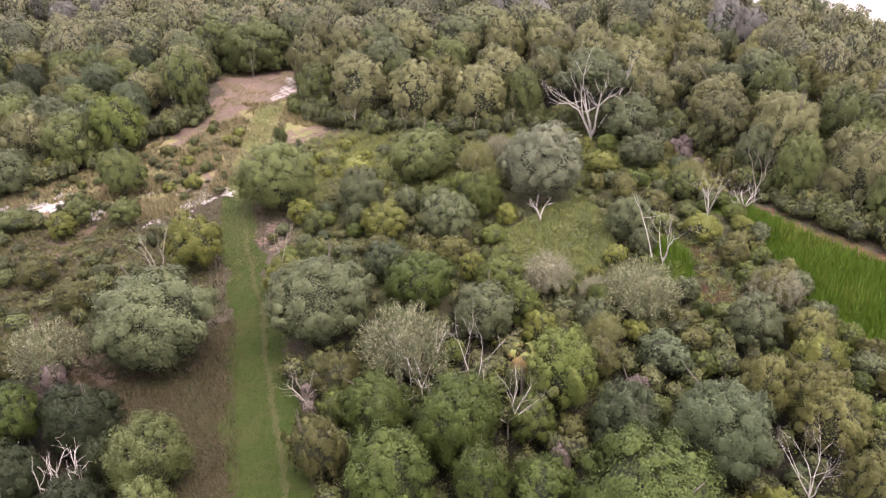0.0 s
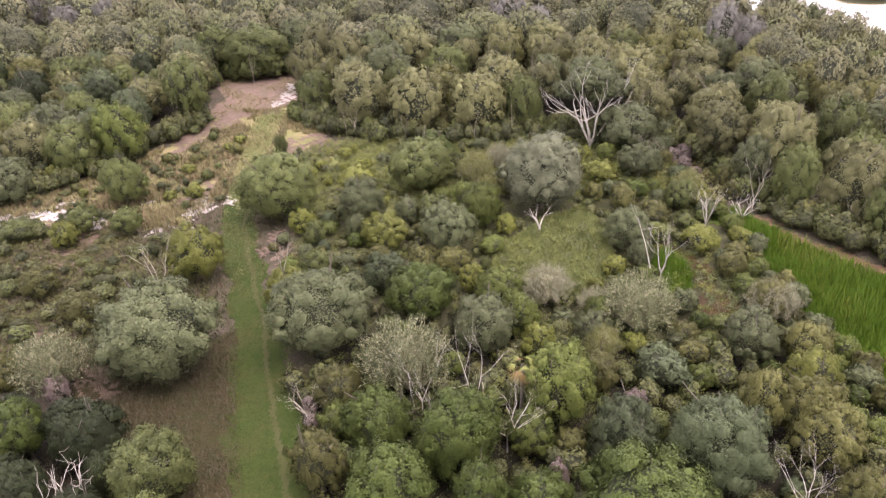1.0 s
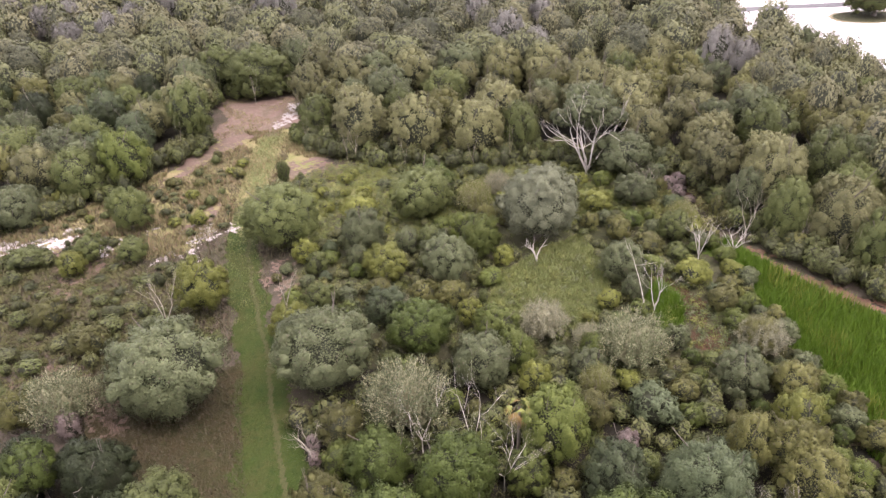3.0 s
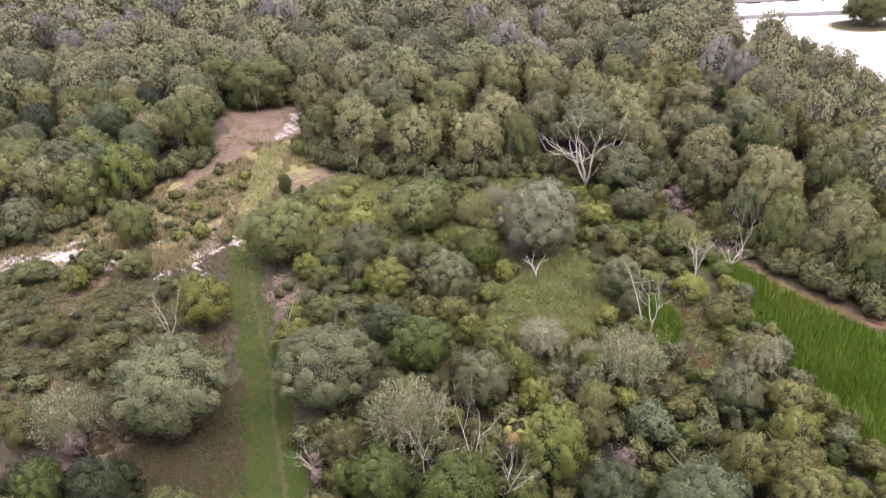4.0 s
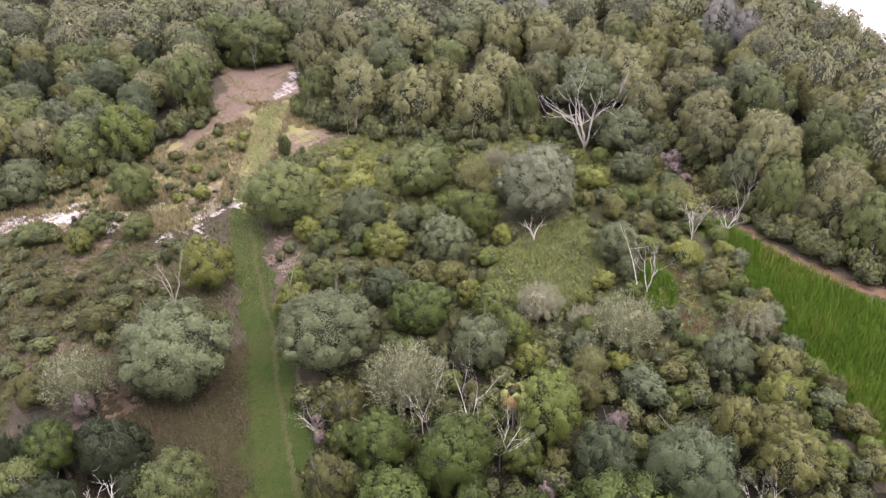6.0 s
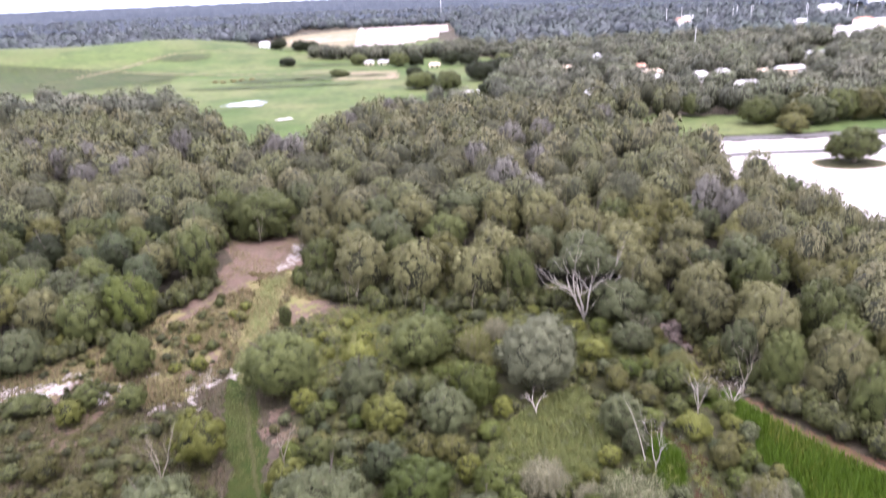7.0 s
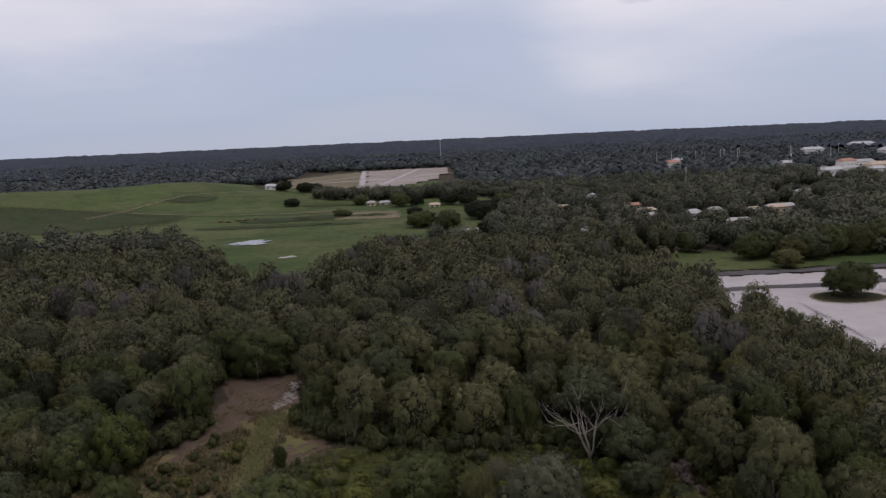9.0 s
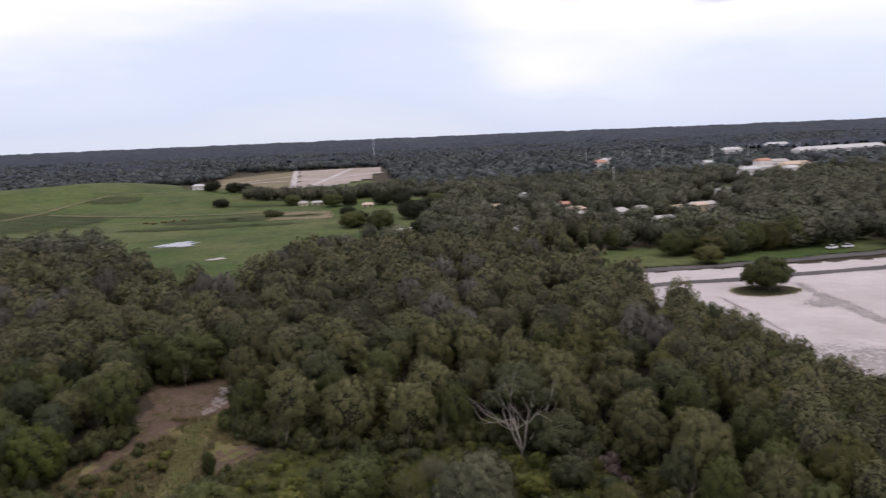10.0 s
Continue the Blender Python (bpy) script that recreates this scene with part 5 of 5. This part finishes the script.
# ---- woods beyond, and bushes past counting ----
WOODS = {
    "bush": [crown_arrays(200 + i, 13 + i % 3, 5, 8, 0.066, drop=0.2, ragged=0.22, bough=(0.22, 0.36), level=0, inner=0.68, dome=0.8) for i in range(6)],
    "canopy": [crown_arrays(220 + i, 32 + 3 * (i % 4), 5, 10, 0.038, drop=0.25, ragged=0.08 + 0.04 * (i % 3), bough=(0.17, 0.30), level=0, inner=0.74, dome=1.1) for i in range(8)],
    "clump": [crown_arrays(240 + i, 18, 4, 6, 0.062, drop=0.15, ragged=0.10, bough=(0.22, 0.34), level=0, inner=0.75, dome=1.2) for i in range(6)],
    "far": [crown_arrays(260 + i, 7, 3, 4, 0.15, drop=0.0, ragged=0.15, bough=(0.28, 0.44), level=0, inner=0.76, dome=1.2) for i in range(5)],
}


def wood(name, x, y, r, h, form, mats, label):
    """Many crowns in one mesh, each one turned and stretched anew."""
    rng = np.random.default_rng(len(x))
    forms = WOODS[form]
    pick, each, turn, wide = rng.integers(0, len(forms), len(x)), rng.random(len(x)), rng.uniform(0, 6.283, len(x)), rng.uniform(0.85, 1.15, len(x))
    each = np.clip(0.9 * each + 0.05 + wobble(x, y, 23.0, 0.12), 0, 1)
    z = terrain(x, y)
    out, count = ([], [], [], [], []), 0
    for i, (v, f, n, slots) in enumerate(forms):
        for j in np.flatnonzero(pick == i):
            c, t = math.cos(turn[j]), math.sin(turn[j])
            m = np.array(((c, -t, 0), (t, c, 0), (0, 0, 1)))
            out[0].append(v @ m.T * (r[j] * wide[j], r[j] / wide[j], h[j]) + (x[j], y[j], z[j]))
            out[1].append(f + count)
            out[2].append(n @ m.T)
            out[3].append(slots)
            out[4].append(np.full(len(v), each[j]))
            count += len(v)
    v, f, n, slots, tone = [np.concatenate(a) for a in out]
    return tagged(new(name, mesh(name, v, f, mats, False, slots, n, tone)), label, "woods", kind="stuff")


HOUSES = [
    (12, 362, 11.2, 4.2, 2.5, 4, 0, 1, "long low shed with a pale grey roof at a pasture"),
    (66, 330, 6, 11, 3.6, 24, 4, 1, "bright white-roofed house among dark trees"),
    (74, 448, 7.5, 6, 3.4, -8, 2, 0, "tan-roofed house among trees"),
    (182, 392, 8.2, 6, 4.1, 12, 2, 0, "cream two-storey house with tan roof"),
    (190, 398, 8.2, 6, 3.8, 8, 0, 1, "grey-roofed house among trees"),
]
HOUSES += [
    (168, 390, 6.8, 5.1, 3.7, 5, 2, 0, "cream house with tan roof among trees"),
    (142, 352, 10.5, 5.1, 3, 8, 0, 1, "long grey-roofed house among trees"),
    (150, 398, 6.8, 6, 3.4, -5, 0, 1, "grey-roofed house among trees"),
    (134, 388, 6.8, 6, 3.8, 15, 0, 1, "small grey-roofed house among trees"),
    (116, 440, 7.5, 6, 3.4, 0, 3, 1, "rust-roofed cottage among trees"),
    (113, 388, 8.2, 6, 3, 5, 0, 0, "grey-roofed cottage among trees"),
]
HOUSES += [
    (99, 488, 6.8, 7.6, 4.2, 5, 1, 1, "white house among dark trees"),
    (268, 850, 16, 12, 8, 5, 3, 1, "rust-roofed building above the woods"),
    (276, 862, 14, 10, 7, 0, 1, 1, "white building above the woods"),
    (-168, 692, 10, 7, 4, 10, 1, 1, "white farm building beside the field"),
    (-57, 548, 6, 5, 2.8, -10, 0, 0, "white farmhouse before a line of trees"),
    (-46, 552, 10, 5, 2.2, 5, 0, 0, "grey-roofed farm shed before a line of trees"),
]
HOUSES += [
    (-8, 516, 7.5, 5.1, 2.2, 0, 2, 0, "pale farmhouse under trees"),
    (240, 480, 12, 5.1, 3.4, 8, 1, 1, "long white building behind a lawn"),
    (344, 640, 18, 10, 6, 10, 1, 1, "white-roofed building in the town"),
    (368, 655, 14, 10, 6, -6, 0, 1, "grey-roofed building in the town"),
    (380, 632, 12, 9, 6, 4, 1, 1, "white-roofed hall in the town"),
    (407, 730, 16, 10, 8, 14, 3, 1, "rust-roofed building in the town"),
]
HOUSES += [
    (372, 780, 20, 10, 6, 4, 1, 1, "white-roofed building in the town"),
    (430, 740, 20, 10, 6, -4, 0, 1, "grey-roofed building in the town"),
    (540, 1060, 30, 14, 8, 5, 1, 1, "distant white hangar by an open field"),
    (116, 412, 9, 6, 3.2, 8, 2, 0, "tan-roofed house behind trees"),
    (135, 384, 6, 5.1, 3.4, -12, 0, 1, "small grey-roofed house among trees"),
    (103, 500, 3.8, 6, 5.1, 5, 1, 1, "narrow white house among dark trees"),
]
HOUSES += [
    (295, 905, 16, 10, 8, 6, 1, 0, "pink and white building above the woods"),
    (186, 402, 10.5, 5.1, 3.4, 6, 1, 1, "long white-roofed house among trees"),
    (146, 356, 12, 4.2, 2.7, 10, 0, 1, "long grey-roofed house among trees"),
    (690, 1195, 40, 16, 8, 4, 1, 1, "long distant white hangar by an open field"),
    (655, 972, 165, 18, 7, 16, 1, 1, "very long white shed beside an open field"),
    (352, 655, 26, 9, 5, 6, 1, 1, "low white-roofed building in the town"),
    (425, 700, 30, 12, 5, 8, 2, 0, "low tan building behind paved yards"),
]


def near_house(x, y):
    """Yards: no trees close to a house."""
    k = np.zeros(np.shape(x), bool)
    for hx, hy, w, *_ in HOUSES:
        k |= (np.abs(x - hx * y / hy) < w / 2 + 3) & (y > hy * 0.965) & (y < hy + 6)
    return k | ((x > -215) & (x < 16) & (y > 580) & (y < 1185))


def before_house(x, y):
    """Gardens and verges south of houses and yards, where only low trees grow."""
    k = np.zeros(np.shape(x), bool)
    for hx, hy, w, *_ in HOUSES + [(440, 625, 80), (250, 515, 34)]:
        k |= (np.abs(x - hx * y / hy) < w / 2 + 2) & (y > hy * 0.86) & (y < hy)
    return k


def spread(rng, keep, x0, x1, y0, y1, gap, yards=True):
    """A jittered lattice of places, kept where the rule says."""
    X, Y = np.meshgrid(np.arange(x0, x1, gap), np.arange(y0, y1, gap))
    X = (X + rng.uniform(-0.42, 0.42, X.shape) * gap + (np.arange(len(X)) % 2)[:, None] * gap / 2).ravel()
    Y = (Y + rng.uniform(-0.42, 0.42, Y.shape) * gap).ravel()
    k = keep(X, Y) & ~(near_house(X, Y) & yards) & (X > -0.72 * Y - 30) & (X < 0.90 * Y + 30)
    return X[k], Y[k]


OPEN = [LOT_OUT, HILL, [(62, 262), (60, 222), (90, 226), (140, 228), (330, 234), (330, 262), (205, 258), (150, 262), (128, 266), (84, 282)]]
FIELDS = [[(-82, 735), (-50, 760), (-14, 835), (14, 1175), (-125, 1150)], [(-160, 716), (-140, 735), (-86, 740), (-128, 1150), (-212, 992)], [(248, 500), (290, 515), (300, 560), (262, 545)], [(335, 640), (410, 660), (455, 690), (470, 745), (400, 750), (352, 705)], [(560, 1000), (700, 960), (980, 1040), (980, 1330), (620, 1330)]]


def wooded(x, y):
    k = np.ones(np.shape(x), bool)
    for q in OPEN + FIELDS:
        k &= ~inside(q, x, y)
    return k


rng = np.random.default_rng(34)
x, y = spread(rng, lambda a, b: inside(THICKET, a, b) & ~inside(GLADE, a, b) & ~inside(REDPATCH, a, b) & ~inside(BARE[1], a, b) & ~inside(BARE[3], a, b) & ~(inside(WEEDY, a, b) & (wobble(a, b, 4.0, 1.0) > -0.2)) & ~inside(trail_outline, a, b) & np.array([free(p, q, 0.5, 0.78) for p, q in zip(a, b)]), -30, 38, 16, 112, 1.75)
near = y < 56
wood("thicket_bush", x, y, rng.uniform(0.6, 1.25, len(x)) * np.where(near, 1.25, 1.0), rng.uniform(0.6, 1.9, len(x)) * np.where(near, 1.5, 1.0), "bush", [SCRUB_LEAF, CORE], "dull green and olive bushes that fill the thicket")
rng = np.random.default_rng(35)
for line, words in (([(-27, 121.5), (-20, 115), (-10, 110.3), (7, 108.8), (17, 109.2), (24, 104.6), (31, 102)], "dull green bushes before the forest"), ([(-28, 126), (-21, 118.5), (-10, 113.5), (7, 112), (17, 112.5), (24, 108), (32, 106), (36, 104), (37, 94), (38, 87)], "dull green undergrowth along the front of the forest"),
                    ([(37.4, 86), (39.9, 79.0), (43.0, 73.4), (46.6, 69.1), (51, 65.4), (60, 56.6), (68, 49)], "dull green undergrowth between forest and dirt strip"), ([(-84, 88), (-70, 90), (-61, 96), (-53, 104), (-52, 112), (-46, 120), (-47, 126)], "dull green undergrowth along the mixed woodland")):
    p = np.array(line, float)
    s = rng.uniform(0, len(p) - 1.001, 34 * len(p) // 2)
    k = s.astype(int)
    q = p[k] + (p[k + 1] - p[k]) * (s - k)[:, None] + rng.normal(0, 1.1, (len(s), 2))
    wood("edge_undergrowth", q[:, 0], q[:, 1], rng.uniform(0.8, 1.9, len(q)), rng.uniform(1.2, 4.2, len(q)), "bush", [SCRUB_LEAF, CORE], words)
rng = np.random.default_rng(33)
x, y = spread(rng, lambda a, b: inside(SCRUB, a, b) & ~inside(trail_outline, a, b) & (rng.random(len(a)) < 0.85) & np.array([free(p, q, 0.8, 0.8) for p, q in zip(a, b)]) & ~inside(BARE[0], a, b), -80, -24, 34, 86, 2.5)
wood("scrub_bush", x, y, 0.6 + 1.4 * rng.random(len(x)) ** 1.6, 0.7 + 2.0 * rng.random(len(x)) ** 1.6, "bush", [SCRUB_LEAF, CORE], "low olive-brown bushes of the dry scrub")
x, y = spread(rng, lambda a, b: inside(LEFT_OPEN, a, b) & ~inside(trail_outline, a, b) & (wobble(a, b, 3.5, 1.0) > 0.35), -70, -32, 80, 122, 2.4)
wood("meadow_bush", x, y, rng.uniform(0.4, 1.1, len(x)), rng.uniform(0.5, 1.6, len(x)), "bush", [SCRUB_LEAF, CORE], "low yellow-green bushes in the dry meadow")
x, y = scatter(rng, REED, 30000)
k = (wobble(x, y, 5.0, 1.0) > 0.2) & (x > 36)
x, y = x[k], y[k]
v, f = blades(rng, x, y, 1.45, 0.6, 0.055)
tagged(new("yellow_reeds", mesh("yellow_reeds", v, f, [PALEREEDS])), "paler yellow-green reeds in the marsh", "reeds", kind="stuff")
rng = np.random.default_rng(21)
x, y = spread(rng, lambda a, b: wooded(a, b) & ~((a > 71.5) & (b > 100) & (b < 196)) & ~((a > -53) & (a < -30) & (b < 156)) & ((b > 148) | (inside(NEAR_FOREST, a, b) & (a > 50) & np.array([free(p, q, 3.0, 0.7) for p, q in zip(a, b)]))), -240, 90, 60, 300, 7.8)
near = y < 195
for k, form in ((near, "canopy"), (~near, "clump")):
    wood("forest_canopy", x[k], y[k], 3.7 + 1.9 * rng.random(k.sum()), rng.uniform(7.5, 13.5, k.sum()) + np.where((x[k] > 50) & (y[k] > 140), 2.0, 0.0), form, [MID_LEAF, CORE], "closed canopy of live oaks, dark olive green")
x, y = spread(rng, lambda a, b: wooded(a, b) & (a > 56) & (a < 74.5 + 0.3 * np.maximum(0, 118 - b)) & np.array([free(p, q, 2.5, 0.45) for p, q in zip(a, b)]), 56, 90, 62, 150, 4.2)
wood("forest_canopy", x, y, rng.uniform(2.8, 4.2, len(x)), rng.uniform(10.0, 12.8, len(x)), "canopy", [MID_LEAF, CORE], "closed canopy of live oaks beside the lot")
x, y = spread(rng, lambda a, b: wooded(a, b) & ((b > 300) | (a > 90)), -700, 900, 90, 640, 11.2)
low = before_house(x, y)
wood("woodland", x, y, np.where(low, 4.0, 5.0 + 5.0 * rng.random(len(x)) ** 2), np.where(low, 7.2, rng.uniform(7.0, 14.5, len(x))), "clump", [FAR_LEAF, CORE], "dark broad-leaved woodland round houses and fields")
x, y = spread(rng, lambda a, b: wooded(a, b) & ((b < 1380) | (rng.random(len(a)) < 0.85)), -1500, 1800, 640, 1950, 21.0)
low = before_house(x, y)
wood("distant_woodland", x, y, np.where(low, 6.0, rng.uniform(8.5, 13.5, len(x))), np.where(low, 6.0, rng.uniform(8.0, 16.0, len(x))), "far", [DISTANT_LEAF, DISTANT_LEAF], "distant woodland, its leaves tinted blue for haze")

x, y = spread(rng, lambda a, b: inside([(-112, 600), (-30, 582), (10, 590), (24, 640), (14, 660), (-20, 610), (-80, 608), (-112, 618)], a, b), -130, 40, 570, 700, 6.5, False)
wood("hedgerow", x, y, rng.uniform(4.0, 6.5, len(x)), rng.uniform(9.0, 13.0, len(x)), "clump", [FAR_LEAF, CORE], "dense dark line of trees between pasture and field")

# far canopy to the horizon, with distance haze painted into its bluish tones
ang = np.radians(np.linspace(-46, 52, 480))
dist = 1330 * (4880 / 1330) ** np.linspace(0, 1, 110)
A, D = np.meshgrid(ang, dist)
X, Y = D * np.sin(A), D * np.cos(A)
rng = np.random.default_rng(9)
Z = terrain(X, Y) + 9 + rng.uniform(-4.5, 4.5, X.shape) + 2.5 * np.sin(X / 61) * np.sin(Y / 83)
i = np.arange(X.size).reshape(X.shape)
f = np.stack([i[:-1, :-1], i[1:, :-1], i[1:, 1:], i[:-1, 1:]], -1).reshape(-1, 4)
FAR_CANOPY = ground_material("haze_blue_tree_tops", ((0.0300, 0.0385, 0.0500), (0.0400, 0.0490, 0.0620), (0.0240, 0.0320, 0.0430), (0.0470, 0.0565, 0.0710)), (0.002, 0.008, 0.03, 0.1), 0.2)
tagged(new("backdrop", mesh("backdrop", np.stack([X, Y, Z], -1).reshape(-1, 3), f, [FAR_CANOPY])), "forest stretching flat to the horizon, tinted blue for haze", "forest", kind="structure")

# island oak and lone trees of the pasture
tree(114, 198.5, 8.0, 10.5, "oak", "lone trees", "broad dark live oak on a grass island in the lot")
LONE = [(126, 258, 7, 9), (-15, 400, 9, 10), (20, 428, 11, 12), (36, 445, 12, 12), (42, 520, 9, 8), (-120, 560, 8, 7), (-70, 480, 7, 5), (-12, 408, 7, 9), (1, 388, 8.5, 11), (34, 482, 8, 8)]
LONE += [(-20, 460, 6, 7), (-34, 530, 9, 11), (-22, 535, 8, 10), (4, 528, 9, 11), (16, 520, 8, 10), (-66, 556, 8, 9), (22, 352, 8, 10), (-128, 655, 9, 10), (-119, 660, 9, 9), (-149, 668, 9, 10)]
LONE += [(117, 244, 5.4, 7.4), (112, 262, 6.5, 10), (120, 268, 7, 11), (131, 258, 7.5, 11), (142, 262, 8, 12), (152, 264, 8, 12), (164, 268, 8, 12), (138, 275, 8, 12), (176, 272, 8, 12), (96, 284, 6, 9)]
for x, y, r, h in LONE:
    tree(x, y, r, h, rnd.choice(("grey", "oak", "brown")) if y < 300 else rnd.choice(("oak", "dark", "dark")), "lone trees", "broad dark tree standing in open grass")


# ---- houses and poles ----
def house(x, y, w, d, h, turn, roof, wall, label):
    root = tagged(new("house"), label, "house", "houses among the trees")
    root.matrix_basis = pose(x, y, float(terrain(x, y)), 0, 0, turn)
    bm = bmesh.new()
    bmesh.ops.create_cube(bm, size=1.0, matrix=Matrix.Translation((0, 0, h / 2)) @ Matrix.Diagonal((w, d, h, 1)))
    me = bpy.data.meshes.new("wall")
    bm.to_mesh(me)
    me.materials.append(wall)
    part("wall", me, root)
    e, t, k = 0.6, 0.25, d * 0.24
    v = [(-w / 2 - e, -d / 2 - e, h), (w / 2 + e, -d / 2 - e, h), (w / 2 + e, d / 2 + e, h), (-w / 2 - e, d / 2 + e, h)]
    v += [(a, b, c + t) for a, b, c in v] + [(-w / 2 + d * 0.2, 0, h + k + t), (w / 2 - d * 0.2, 0, h + k + t)]
    me = bpy.data.meshes.new("roof")
    me.from_pydata(v, [], [(3, 2, 1, 0), (0, 1, 5, 4), (1, 2, 6, 5), (2, 3, 7, 6), (3, 0, 4, 7), (4, 5, 9, 8), (5, 6, 9), (6, 7, 8, 9), (7, 4, 8)])
    me.materials.append(roof)
    part("roof", me, root)
    for i in range(max(2, int(w / 4))):
        bm = bmesh.new()
        bmesh.ops.create_cube(bm, size=1.0, matrix=Matrix.Translation((-w / 2 + (i + 0.5) * w / max(2, int(w / 4)), -d / 2 - 0.02, h * 0.55)) @ Matrix.Diagonal((1.3, 0.12, 1.2, 1)))
        me = bpy.data.meshes.new("window")
        bm.to_mesh(me)
        me.materials.append(PANE)
        part("window", me, root)
    return root


for x, y, w, d, h, turn, r, k, label in HOUSES:
    house(x, y, w, d, h, turn, ROOFS[r], WALLS[k], label)


def light_pole(x, y, h):
    root = tagged(new("light_pole"), "tall thin pale pole above distant trees", "pole", "poles of the town")
    root.location = (x, y, float(terrain(x, y)))
    v, f = tubes([((0, 0, 0), (0, 0, h), h * 0.012, h * 0.009)], 6)
    part("pole", mesh("pole", v, f, [GALVANISED], True), root)
    v, f = tubes([((-h * 0.03, 0, h), (h * 0.03, 0, h), h * 0.009, h * 0.009)], 6)
    part("lamp_bar", mesh("lamp_bar", v, f, [GALVANISED], True), root)
    return root


for x, y, h in ((318, 830, 26), (330, 850, 26), (342, 840, 26), (352, 860, 26), (400, 830, 26), (408, 850, 27), (440, 850, 26), (450, 840, 26), (470, 860, 26), (300, 860, 25), (500, 820, 24), (515, 840, 27), (530, 820, 27), (560, 850, 27), (245, 830, 26), (268, 850, 26), (188, 560, 22)):
    light_pole(x, y, h * 0.82)
light_pole(-6, 1500, 44)


# ---- cars at the roadside ----
def rounded_box(name, size, at, mat, bevel, top=1.0):
    """A bevelled box whose top may be drawn in."""
    bm = bmesh.new()
    bmesh.ops.create_cube(bm, size=1.0)
    for v in bm.verts:
        k = top if v.co.z > 0 else 1.0
        v.co = (v.co.x * size[0] * k + at[0], v.co.y * size[1] * (0.5 + 0.5 * k) + at[1], v.co.z * size[2] + at[2])
    bmesh.ops.bevel(bm, geom=bm.edges[:], offset=bevel, segments=2, affect="EDGES")
    me = bpy.data.meshes.new(name)
    bm.to_mesh(me)
    bm.free()
    me.materials.append(mat)
    return me


def parked_car(x, y, turn):
    root = tagged(new("parked_car"), "white car parked on grass beside the road", "car", "cars at the roadside")
    root.matrix_basis = pose(x, y, float(terrain(x, y)) + 0.3, 0, 0, turn)
    part("body", rounded_box("body", (4.5, 1.8, 0.75), (0, 0, 0.68), CARPAINT, 0.12, 0.96), root)
    part("cabin", rounded_box("cabin", (2.5, 1.6, 0.62), (-0.2, 0, 1.34), PANE, 0.10, 0.72), root, "dark windows")
    part("roof", rounded_box("roof", (1.7, 1.4, 0.08), (-0.2, 0, 1.66), CARPAINT, 0.03), root)
    for wx in (-1.4, 1.4):
        for wy in (-0.82, 0.82):
            v, f = tubes([((wx, wy - 0.11, 0.33), (wx, wy + 0.11, 0.33), 0.33, 0.33), ((wx, wy + 0.11, 0.33), (wx, wy + 0.11001, 0.33), 0.33, 0.02), ((wx, wy - 0.11001, 0.33), (wx, wy - 0.11, 0.33), 0.02, 0.33)], 12)
            part("wheel", mesh("wheel", v, f, [RUBBER], True), root, "black tyre")


parked_car(172, 256, 12)
parked_car(179, 257, 8)
